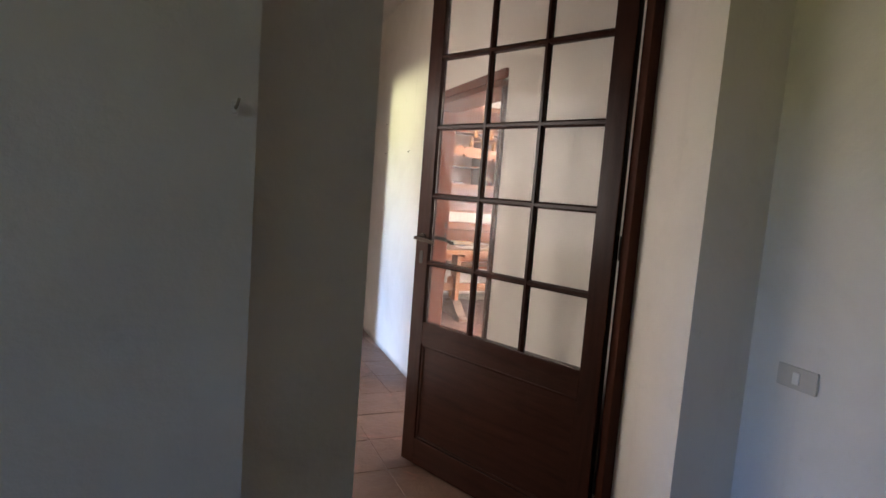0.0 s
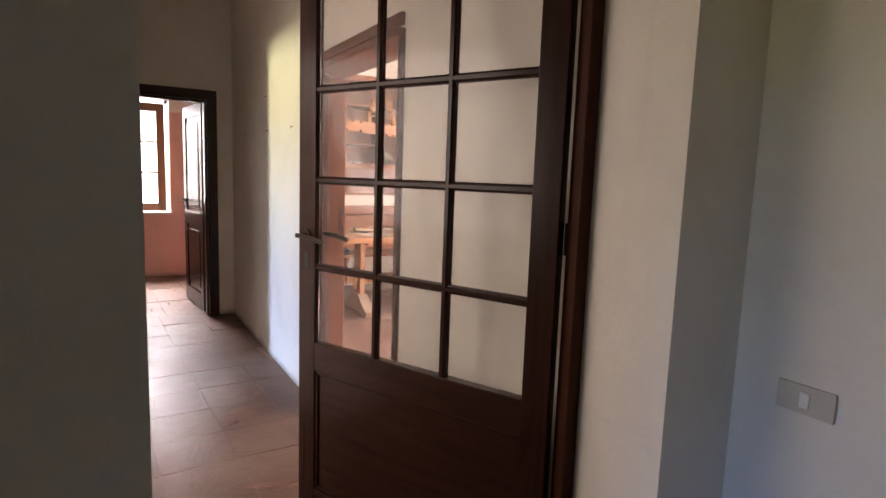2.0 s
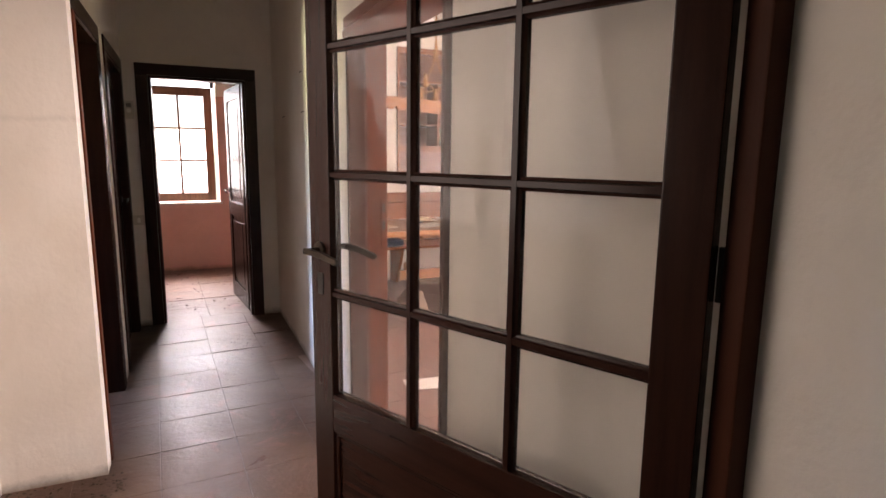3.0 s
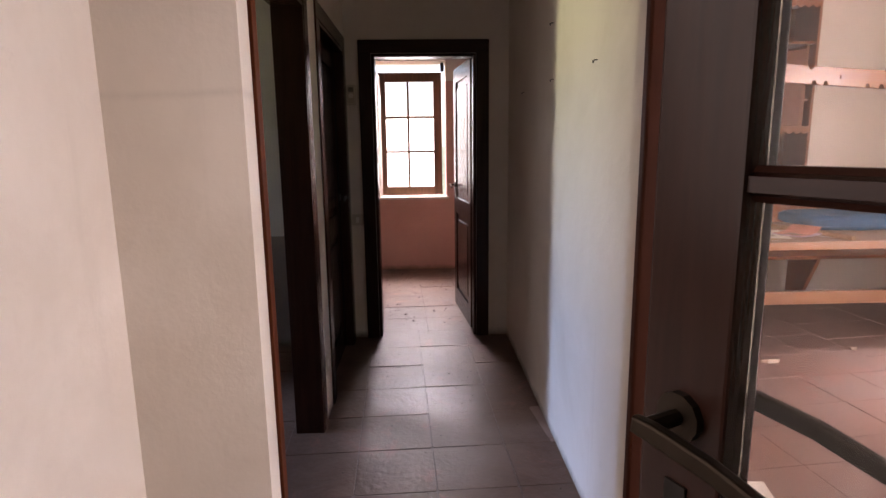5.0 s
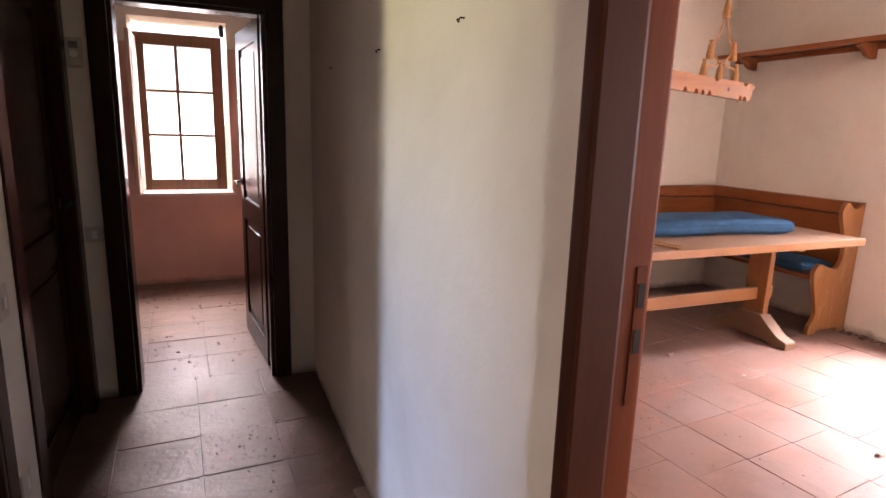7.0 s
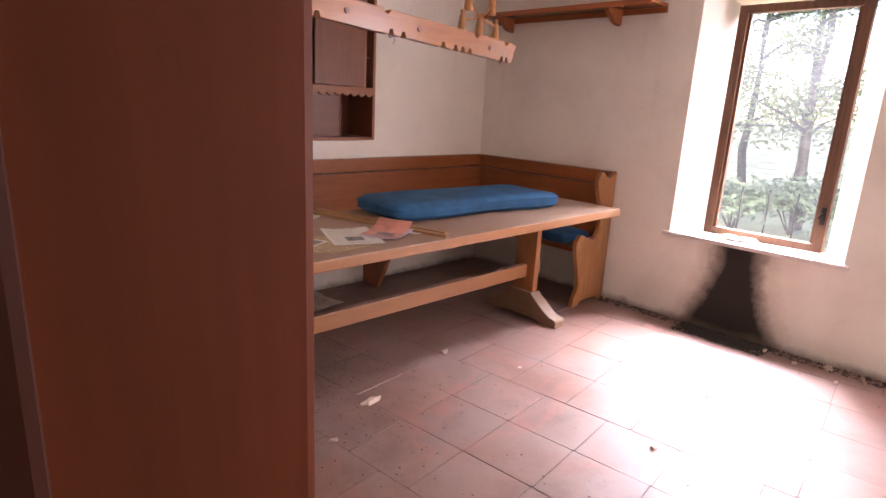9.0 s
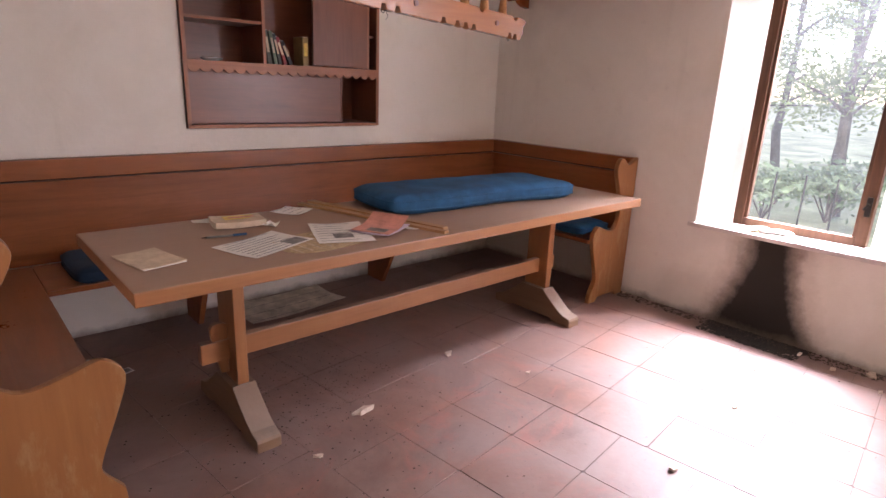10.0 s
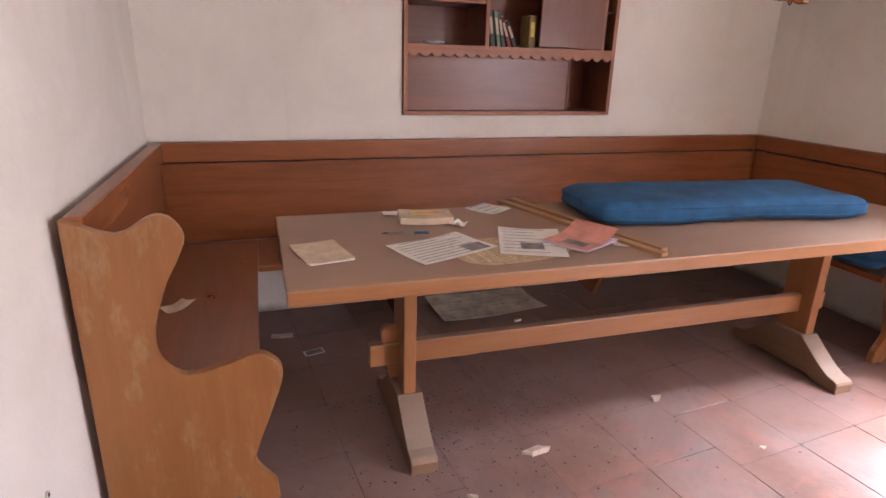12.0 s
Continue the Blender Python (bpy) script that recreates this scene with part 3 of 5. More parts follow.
# ---- dining room: bench ----
def corner_bench():
    b = thing("corner_bench", (4.5, 7.2, 0), "U-shaped honey-stained beech bench with scrolled ends", "bench")
    top, seat = 0.985, 0.455
    part("backrest", cuboid(2.64, 6.445, 7.415, 7.447, 0.457, 0.877), M_BENCH["x"], b)
    part("top_board", cuboid(2.64, 6.445, 7.398, 7.447, 0.886, top, 0.006), M_BENCH["x"], b)
    part("backrest", cuboid(2.638, 2.670, 5.96, 7.40, 0.457, 0.877), M_BENCH["y"], b)
    part("top_board", cuboid(2.638, 2.687, 5.96, 7.397, 0.886, top, 0.006), M_BENCH["y"], b)
    part("backrest", cuboid(6.415, 6.447, 6.11, 7.40, 0.457, 0.877), M_BENCH["y"], b)
    part("top_board", cuboid(6.398, 6.447, 6.11, 7.397, 0.886, top, 0.006), M_BENCH["y"], b)
    # dark walnut strips behind the gap, standing for the shadow under the top board
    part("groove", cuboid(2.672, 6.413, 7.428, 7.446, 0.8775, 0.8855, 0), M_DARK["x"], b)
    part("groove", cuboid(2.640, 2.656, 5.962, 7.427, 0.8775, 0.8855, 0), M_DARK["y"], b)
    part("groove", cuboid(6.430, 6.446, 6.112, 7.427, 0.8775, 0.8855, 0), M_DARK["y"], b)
    part("seat", cuboid(3.10, 6.00, 6.97, 7.41, seat - 0.03, seat, 0.006), M_BENCH["x"], b)
    part("seat", cuboid(2.672, 3.098, 5.96, 7.41, seat - 0.03, seat, 0.006), M_BENCH["y"], b)
    part("seat", cuboid(6.002, 6.41, 6.11, 7.41, seat - 0.03, seat, 0.006), M_BENCH["y"], b)
    # scrolled end boards, drawn from the back edge at 0
    curve = [(0.037, 0.972), (0.10, 0.945), (0.147, 0.946), (0.213, 0.985), (0.26, 0.978), (0.292, 0.925), (0.275, 0.865), (0.23, 0.778), (0.188, 0.643),
             (0.197, 0.551), (0.259, 0.497), (0.371, 0.517), (0.462, 0.542), (0.518, 0.505), (0.529, 0.45), (0.487, 0.328), (0.441, 0.209), (0.433, 0.146), (0.49, 0.062)]
    line = [(0.0, 0.985)] + [tuple(p) for p in smooth_line([(x, z, 0) for x, z in curve], 4)]
    line = [(p[0], p[1]) for p in line] + [(0.495, 0.0), (0.40, 0.0), (0.37, 0.03), (0.13, 0.03), (0.10, 0.0), (0.0, 0.0)]
    part("end_board", prism([(2.638 + x, z) for x, z in line], 5.925, 5.958, "y", 0.004), M_ENDP, b)
    part("end_board", prism([(6.447 - x * 0.83, z) for x, z in line], 6.075, 6.108, "y", 0.004), M_ENDP, b)
    for x in (3.83, 5.13):
        part("support", prism([(7.40, 0.425), (7.02, 0.425), (7.22, 0.02), (7.40, 0.02)], x - 0.016, x + 0.016, "x", 0.003), M_BENCH["z"], b)
    return b


corner_bench()


# ---- table ----
def trestle_table():
    t = thing("trestle_table", (4.62, 6.2, 0), "long beech trestle table with a dusty top", "table")
    part("tabletop", cuboid(3.19, 6.055, 5.80, 6.63, 0.735, 0.785, 0.006), M_HONEY["x"], t, "dusty beech tabletop")
    half = [(0.31, 0.0), (0.31, 0.040), (0.304, 0.052), (0.290, 0.058), (0.255, 0.066), (0.215, 0.088), (0.165, 0.125), (0.125, 0.158), (0.102, 0.176), (0.088, 0.19)]
    foot = [(6.215 - a, z) for a, z in half] + [(6.215 + a, z) for a, z in reversed(half)] + [(6.40, 0.0), (6.37, 0.018), (6.06, 0.018), (6.03, 0.0)]
    for x in (3.63, 5.63):
        part("foot", prism(foot, x - 0.050, x + 0.050, "x", 0.005), M_FOOT, t, "foot grey with dust")
        part("leg", cuboid(x - 0.024, x + 0.024, 6.13, 6.30, 0.19, 0.70, 0.005), M_HONEY["z"], t)
        part("crossbar", cuboid(x - 0.03, x + 0.03, 5.93, 6.50, 0.69, 0.735, 0.004), M_HONEY["y"], t)
        out = -1 if x < 4.5 else 1
        part("wedge", prism([(x + out * a, z) for a, z in ((0.026, 0.225), (0.060, 0.225), (0.094, 0.400), (0.094, 0.428), (0.084, 0.444), (0.064, 0.450), (0.040, 0.446), (0.026, 0.436))], 6.203, 6.229, "y", 0.004), M_HONEY["z"], t)
    part("stretcher", cuboid(3.49, 5.76, 6.195, 6.235, 0.285, 0.375, 0.006), M_HONEY["x"], t)
    return t


trestle_table()


# ---- niche cabinet ----
def niche_cabinet():
    c = thing("niche_cabinet", (4.58, 7.60, 1.11), "walnut cabinet built into the wall niche, shelves half empty", "cabinet")
    x0, x1, z0, z1, back = 3.925, 5.235, 1.115, 2.525, 7.78
    part("back_panel", cuboid(x0, x1, back - 0.012, back, z0, z1, 0), M_NICHE["x"], c)
    part("side_panel", cuboid(x0, x0 + 0.018, 7.458, back - 0.013, z0, z1), M_NICHE["z"], c)
    part("side_panel", cuboid(x1 - 0.018, x1, 7.458, back - 0.013, z0, z1), M_NICHE["z"], c)
    part("bottom_board", cuboid(x0 + 0.018, x1 - 0.018, 7.453, back - 0.013, z0, z0 + 0.02), M_NICHE["x"], c)
    part("top_board", cuboid(x0 + 0.018, x1 - 0.018, 7.458, back - 0.013, z1 - 0.02, z1), M_NICHE["x"], c)
    part("shelf", cuboid(x0 + 0.018, x1 - 0.018, 7.47, back - 0.013, 1.470, 1.490), M_NICHE["x"], c)
    part("shelf", cuboid(x0 + 0.018, 4.395, 7.48, back - 0.013, 1.712, 1.728), M_NICHE["x"], c)
    part("shelf", cuboid(x0 + 0.018, 4.395, 7.48, back - 0.013, 1.935, 1.951), M_NICHE["x"], c)
    part("shelf", cuboid(x0 + 0.018, x1 - 0.018, 7.47, back - 0.013, 2.165, 2.185), M_NICHE["x"], c)
    part("divider", cuboid(4.395, 4.413, 7.465, back - 0.013, 1.491, 2.164), M_NICHE["z"], c)
    part("divider", cuboid(4.958, 4.972, 7.50, back - 0.013, 1.136, 1.469), M_NICHE["z"], c)
    part("flap_door", cuboid(x0 + 0.020, 4.956, 7.502, 7.520, 1.137, 1.468, 0.002), M_NICHE["x"], c, "closed plain walnut flap")
    part("divider", cuboid(5.160, 5.176, 7.49, back - 0.013, 1.491, 2.164), M_NICHE["z"], c)
    for z in (1.70, 1.93):
        part("shelf", cuboid(5.177, 5.216, 7.49, back - 0.013, z, z + 0.014), M_NICHE["x"], c)

    # paler strips glued on the front edges of the boards
    for z0e, z1e, xa, xb in ((1.135, 1.115, x0, x1), (1.7285, 1.7115, x0 + 0.019, 4.394), (1.9515, 1.9345, x0 + 0.019, 4.394), (2.1855, 2.1645, x0 + 0.019, x1 - 0.019)):
        part("edge_strip", cuboid(xa, xb, 7.447, 7.4525, z1e, z0e, 0.001) if z0e < 1.2 else cuboid(xa, xb, 7.4665, 7.4695 if z0e > 2.1 else 7.4795, z1e, z0e, 0.001), M_EDGE["x"], c, "pale wooden edge strip")
    for xa, xb, za, zb, yf in ((x0 - 0.002, x0 + 0.020, 1.136, z1, 7.457), (x1 - 0.020, x1 + 0.002, 1.136, z1, 7.457), (4.394, 4.414, 1.493, 2.163, 7.4645), (5.159, 5.177, 1.493, 2.163, 7.4895)):
        part("edge_strip", cuboid(xa, xb, yf - 0.006, yf, za, zb, 0.001), M_EDGE["z"], c, "pale wooden edge strip")

    def scallops(z_top, drop, count, name, hang):
        line = [(x0 + 0.018, z_top), (x1 - 0.018, z_top)]
        step = (x1 - x0 - 0.036) / count
        for i in range(count):
            for k in range(5):
                a = k / 5
                line.append((x1 - 0.018 - step * (i + a), z_top - drop - hang * math.sin(math.pi * a)))
        line.append((x0 + 0.018, z_top - drop))
        part(name, prism(line, 7.449, 7.465, "y", 0.002), M_EDGE["x"], c, "scalloped beech valance")

    scallops(1.492, 0.045, 19, "valance", 0.022)
    scallops(2.523, 0.05, 19, "valance", 0.022)
    # the cupboard door hangs loose from one side, tilted in its opening
    leaf = prism([(4.735, 1.502), (5.148, 1.494), (5.156, 2.128), (4.743, 2.072)], 7.468, 7.486, "y", 0.002)
    part("door", leaf, M_NICHE["z"], c, "loose tilted walnut cupboard door")
    return c


niche_cabinet()


# ---- windows ----
def dining_window():
    w = tagged(thing("window_1", (6.68, 5.105, 0.62), "tall window with a weathered brown wooden frame", "window"), kind="structure")
    y0, y1, z0, z1, d0, d1 = 4.742, 5.468, 0.622, 2.118, 6.655, 6.715
    part("frame_side", cuboid(d0, d1, y0, y0 + 0.055, z0, z1), M_WFRAME, w)
    part("frame_side", cuboid(d0, d1, y1 - 0.055, y1, z0, z1), M_WFRAME, w)
    part("frame_rail", cuboid(d0, d1, y0 + 0.055, y1 - 0.055, z0, z0 + 0.05), M_WFRAME, w)
    part("frame_rail", cuboid(d0, d1, y0 + 0.055, y1 - 0.055, z1 - 0.05, z1), M_WFRAME, w)
    part("sash_side", cuboid(d0 + 0.015, d1 - 0.01, y0 + 0.056, y0 + 0.075, z0 + 0.051, z1 - 0.051), M_WFRAME, w)
    part("sash_side", cuboid(d0 + 0.015, d1 - 0.01, y1 - 0.075, y1 - 0.056, z0 + 0.051, z1 - 0.051), M_WFRAME, w)
    p = part("pane", cuboid(6.690, 6.693, y0 + 0.076, y1 - 0.076, z0 + 0.051, z1 - 0.051, 0), M_DUSTY, w, "dust-clouded glass")
    p.visible_shadow = False
    c = part("catch", cuboid(d0 - 0.014, d0, y0 + 0.012, y0 + 0.040, 0.80, 0.91), M_IRON, w, "rusty iron window catch")
    part("knob", rod([(d0 - 0.014, y0 + 0.026, 0.87), (d0 - 0.03, y0 + 0.026, 0.87), (d0 - 0.034, y0 + 0.045, 0.84)], 0.007, 8), M_IRON, c)
    part("window_sill", cuboid(6.437, 6.66, 4.545, 5.665, 0.592, 0.620, 0.006), M_MARBLE, w, "pale stone sill with dust")
    return w


dining_window()


# pale beige wood, lightened by the window's glare put into its colour
M_SHUTTER = wood("pale_shutter", (0.44, 0.32, 0.24), (0.34, 0.24, 0.17), "z", 0.6)


def far_window():
    w = tagged(thing("window_2", (1.79, 9.0, 0.8), "brown wooden window with six panes and an open shutter", "window"), kind="structure")
    x0, x1, z0, z1, d0, d1 = 1.430, 2.130, 0.815, 2.145, 9.02, 9.09
    part("frame_side", cuboid(x0, x0 + 0.085, d0, d1, z0, z1), M_WFRAME, w)
    part("frame_side", cuboid(x1 - 0.09, x1, d0, d1, z0, z1), M_WFRAME, w)
    part("frame_rail", cuboid(x0 + 0.085, x1 - 0.09, d0, d1, z0, z0 + 0.095), M_WFRAME, w)
    part("frame_rail", cuboid(x0 + 0.085, x1 - 0.09, d0, d1, z1 - 0.095, z1), M_WFRAME, w)
    a0, a1, b0, b1 = x0 + 0.085, x1 - 0.09, z0 + 0.095, z1 - 0.095
    for z in (1.297, 1.672):
        part("glazing_bar", cuboid(a0, a1, 9.035, 9.06, z - 0.012, z + 0.012, 0.003), M_WFRAME, w)
    part("glazing_bar", cuboid(1.748, 1.774, 9.034, 9.061, b0, b1, 0.003), M_WFRAME, w)
    for xa, xb in ((a0, 1.752), (1.770, a1)):
        for za, zb in ((b0, 1.287), (1.307, 1.662), (1.682, b1)):
            p = part("pane", cuboid(xa, xb, 9.046, 9.049, za, zb, 0), M_GLASS, w)
            p.visible_shadow = False
    part("window_sill", cuboid(1.40, 2.19, 8.83, 9.02, 0.785, 0.810, 0.004), M_MARBLE, w, "pale stone sill")
    s = part("shutter", cuboid(1.432, 1.462, 8.53, 9.00, 0.83, 2.10, 0.004), M_SHUTTER, w, "pale inner shutter folded back")
    for z in (0.95, 1.50):
        part("shutter_field", cuboid(1.463, 1.468, 8.60, 8.93, z, z + 0.48, 0.002), M_SHUTTER, s)
    return w


far_window()


def plain_window(name, face, y0, y1, z0, z1):
    w = tagged(thing(name, (face, (y0 + y1) / 2, z0), "unseen plain brown wooden window", "window"), kind="structure")
    for a, b in ((y0, y0 + 0.05), (y1 - 0.05, y1), ((y0 + y1) / 2 - 0.03, (y0 + y1) / 2 + 0.03)):
        part("frame_side", cuboid(face - 0.04, face + 0.02, a, b, z0, z1), M_WFRAME, w)
    for a, b in ((z0, z0 + 0.05), (z1 - 0.05, z1)):
        part("frame_rail", cuboid(face - 0.035, face + 0.015, y0 + 0.05, y1 - 0.05, a, b), M_WFRAME, w)
    return w


plain_window("window_3", -1.48, 0.12, 1.04, 0.85, 2.05)
plain_window("window_4", -1.48, 4.70, 5.40, 0.85, 2.05)
# frame round the added hall fill; only a closed void lies behind it
plain_window("hall_fill_window", 0.95, 2.28, 3.48, 0.90, 2.10)
# unseen second window of the dining room, its position on the east wall assumed
plain_window("window_5", 6.70, 2.40, 3.50, 0.30, 2.12)


# ---- outside the windows ----
M_BARK = plain("bark", (0.13, 0.105, 0.085), 0.95, vary=0.5, size=9, bump=0.5)
M_LEAF = plain("leaf_green", (0.20, 0.24, 0.09), 0.7, vary=0.5, size=3, bump=0)
M_HEDGE = plain("hedge_green", (0.20, 0.25, 0.13), 0.7, vary=0.6, size=4, bump=0)


def leaf_clumps(rng, centres, radius, count, size):
    bm = bmesh.new()
    for c in centres:
        for _ in range(count):
            d = Vector((rng.gauss(0, 1), rng.gauss(0, 1), rng.gauss(0, 0.7)))
            p = Vector(c) + d * radius * 0.55
            a = Vector((rng.uniform(-1, 1), rng.uniform(-1, 1), rng.uniform(-0.6, 0.6))).normalized()
            b = a.orthogonal().normalized()
            s = size * rng.uniform(0.6, 1.4)
            vs = [bm.verts.new(p + a * s * u + b * s * 0.45 * k) for u, k in ((-1, 0), (0, -1), (1, 0), (0, 1))]
            bm.faces.new(vs)
    return bm


def tree(x, y, high, seed, lean=0.0):
    rng = random.Random(seed)
    t = thing("tree", (x, y, -0.12), "slender garden tree with sparse green foliage", "tree", "garden trees")
    base = Vector((x, y, -0.12))
    spine = [base + Vector((lean * k * k / 25 + rng.uniform(-0.04, 0.04), rng.uniform(-0.05, 0.05) + lean * k / 9, high * k / 6)) for k in range(7)]
    part("trunk", rod(spine, 0.085, 8, 0.25), M_BARK, t)
    centres = []
    for k in range(20):
        h = rng.uniform(0.22, 1.0)
        i = min(5, int(h * 6))
        root = spine[i].lerp(spine[i + 1], h * 6 - i)
        a = rng.uniform(0, math.tau)
        reach = rng.uniform(0.5, 1.3) * (1.25 - h * 0.6)
        tip = root + Vector((math.cos(a) * reach, math.sin(a) * reach, rng.uniform(0.05, 0.5)))
        part("limb", rod([root, root.lerp(tip, 0.5) + Vector((0, 0, 0.05)), tip], 0.030, 5, 0.3), M_BARK, t)
        centres += [tip, root.lerp(tip, 0.65)]
    part("crown", leaf_clumps(rng, centres, 0.42, 110, 0.042), M_LEAF, t)
    return t


for k, (x, y, h) in enumerate(((12.4, 7.9, 5.5), (13.1, 8.4, 6.2), (13.8, 7.6, 6.0), (12.9, 9.3, 5.2), (15.5, 9.9, 6.5), (15.0, 7.0, 6.4), (12.0, 6.2, 5.4))):
    tree(x, y, h, 20 + k, 0.35)


def bush(x, y, r, seed):
    rng = random.Random(seed)
    t = thing("bush", (x, y, -0.12), "rounded green garden bush", "bush", "garden bushes")
    stems = []
    for k in range(6):
        a = k * math.tau / 6 + rng.uniform(-0.3, 0.3)
        stems.append(Vector((x + r * 0.6 * math.cos(a), y + r * 0.6 * math.sin(a), r * rng.uniform(0.5, 1.0))))
    bm = bmesh.new()
    for s in stems:
        one = rod([(x, y, -0.12), s], 0.014, 5, 0.4)
        me = bpy.data.meshes.new("stem")
        one.to_mesh(me)
        one.free()
        bm.from_mesh(me)
        bpy.data.meshes.remove(me)
    part("stems", bm, M_BARK, t)
    part("foliage", leaf_clumps(rng, stems + [Vector((x, y, r * 0.9))], r * 0.5, 130, 0.05), M_HEDGE, t)
    return t


for k, (x, y, r) in enumerate(((10.4, 7.2, 0.42), (10.9, 6.7, 0.45), (10.6, 7.9, 0.42), (11.4, 6.1, 0.5))):
    bush(x, y, r, 50 + k)


def railing():
    f = thing("iron_railing", (9.4, 6.7, -0.12), "low black iron railing in the garden", "railing")
    part("rail", rod([(9.4, 5.2, 0.05), (9.4, 8.4, 0.05)], 0.012, 6), M_IRON, f)
    for k in range(12):
        y = 5.3 + k * 0.28
        part("bar", rod([(9.4, y, -0.12), (9.4, y, 0.68)], 0.010, 6), M_IRON, f)
    return f


railing()


# ---- dining room: on the walls ----
def wall_shelf():
    s = thing("wall_shelf", (6.36, 6.65, 2.10), "long brown wooden wall shelf on two brackets", "shelf")
    part("board", cuboid(6.235, 6.463, 5.86, 7.40, 2.112, 2.134, 0.003), M_BENCH["y"], s)
    part("front_edge", cuboid(6.222, 6.234, 5.86, 7.40, 2.100, 2.136, 0.003), M_BENCH["y"], s)
    part("wall_batten", cuboid(6.44, 6.463, 5.86, 7.40, 2.075, 2.111, 0.003), M_BENCH["y"], s)
    for y in (6.20, 7.18):
        part("bracket", prism([(6.439, 2.110), (6.25, 2.110), (6.25, 2.085), (6.31, 2.06), (6.34, 2.03), (6.38, 2.012), (6.439, 2.005)], y - 0.02, y + 0.02, "y", 0.003), M_BENCH["z"], s)
    return s


wall_shelf()


def curtain_rod():
    r = thing("curtain_rod", (6.40, 5.1, 2.33), "black wrought-iron curtain rod with curled ends", "curtain rod")
    part("rod", rod([(6.395, 4.33, 2.335), (6.395, 5.88, 2.335)], 0.008, 8), M_IRON, r)
    for y, s in ((5.88, 1), (4.33, -1)):
        curl = [Vector((6.395, y + s * (0.02 + 0.026 * math.sin(a)), 2.335 - 0.026 + 0.026 * math.cos(a))) for a in [k * 0.5 for k in range(10)]]
        part("finial", rod(curl, 0.005, 6), M_IRON, r)
    for y in (5.79, 4.42):
        part("bracket", rod(smooth_line([(6.464, y, 2.24), (6.45, y, 2.24), (6.435, y, 2.27), (6.43, y, 2.31), (6.395, y, 2.327)], 3), 0.007, 6), M_IRON, r)
        part("mount", cuboid(6.452, 6.464, y - 0.018, y + 0.018, 2.215, 2.265, 0.004), M_IRON, r)
    return r


curtain_rod()


# ---- the yoke lamp over the table ----
def yoke_lamp():
    l = thing("hanging_yoke", (4.35, 6.2, 1.72), "carved wooden yoke hung on tasselled ropes over the table", "hanging lamp")
    top = lambda x: 1.853 - 0.064 * (x - 3.9)
    xs0, xs1 = 3.36, 5.285
    line = [(xs0, top(xs0) - 0.01)]
    # upper edge with small notches, lower edge with carved bites, ends curled
    notches = [3.52, 3.60, 4.33, 4.95, 5.20]
    x = xs0 + 0.02
    for nx in notches:
        line += [(nx - 0.022, top(nx - 0.022)), (nx - 0.008, top(nx) - 0.020), (nx + 0.008, top(nx) - 0.020), (nx + 0.022, top(nx + 0.022))]
    line += [(xs1 - 0.03, top(xs1)), (xs1, top(xs1) - 0.01), (xs1 - 0.004, top(xs1) - 0.03), (xs1 - 0.02, top(xs1) - 0.042), (xs1 - 0.018, top(xs1) - 0.07), (xs1 - 0.04, top(xs1) - 0.108)]
    for nx in (5.205, 5.165, 4.90, 4.845, 4.79, 4.70, 4.43, 4.355, 3.95, 3.87, 3.60, 3.45):
        b = top(nx) - 0.110
        line += [(nx + 0.016, b), (nx + 0.009, b + 0.024), (nx - 0.009, b + 0.024), (nx - 0.016, b)]
    line += [(xs0 + 0.02, top(xs0) - 0.11), (xs0, top(xs0) - 0.08)]
    part("beam", prism(line, 6.178, 6.222, "y", 0.004), M_LAMP, l)
    for x in (3.72, 4.53, 5.06, 4.10):
        part("knob", rod([(x, 6.172, top(x) - 0.055), (x, 6.178, top(x) - 0.055)], 0.013, 10), M_NICHE["x"], l)
    for x in (4.355, 5.165, 3.60):
        z = top(x) - 0.088
        part("hook", rod(smooth_line([(x, 6.2, z + 0.01), (x, 6.2, z - 0.02), (x + 0.012, 6.2, z - 0.035), (x + 0.022, 6.2, z - 0.022)], 4), 0.0022, 5), M_IRON, l)
    x = 4.375
    part("wire", rod(smooth_line([(x, 6.2, 1.745), (x + 0.004, 6.195, 1.71), (x + 0.018, 6.2, 1.69), (x + 0.006, 6.2, 1.675)], 4), 0.0013, 4), M_IRON, l)

    def tassel(x, z, size=1.0):
        t = part("tassel", lathe([(0.004, 0.055 * size), (0.011 * size, 0.052 * size), (0.013 * size, 0.044 * size), (0.007 * size, 0.036 * size), (0.014 * size, 0.028 * size), (0.020 * size, -0.02 * size), (0.021 * size, -0.045 * size), (0.012 * size, -0.047 * size)], (x, 6.2, z), 10), M_ROPE, l, "orange rope tassel", True)
        return t

    for cx in (3.825, 4.985):
        zt = top(cx)
        part("rope", rod([(cx, 6.2, zt + 0.44), (cx, 6.2, CEIL - 0.004)], 0.008, 8), M_ROPE, l)
        tassel(cx, zt + 0.42, 1.2)
        for s in (-1, 1):
            part("rope", rod(smooth_line([(cx, 6.2, zt + 0.38), (cx + s * 0.05, 6.2, zt + 0.24), (cx + s * 0.085, 6.2, zt + 0.16), (cx + s * 0.02, 6.2, zt + 0.09), (cx + s * 0.12, 6.2, zt + 0.06), (cx + s * 0.135, 6.2, zt + 0.0)], 4), 0.006, 6), M_ROPE, l)
            tassel(cx + s * 0.095, zt + 0.165, 1.15)
        for s in (-1, 0, 1):
            tassel(cx + s * 0.135, zt + 0.045 - s * 0.008, 1.1)
    return l


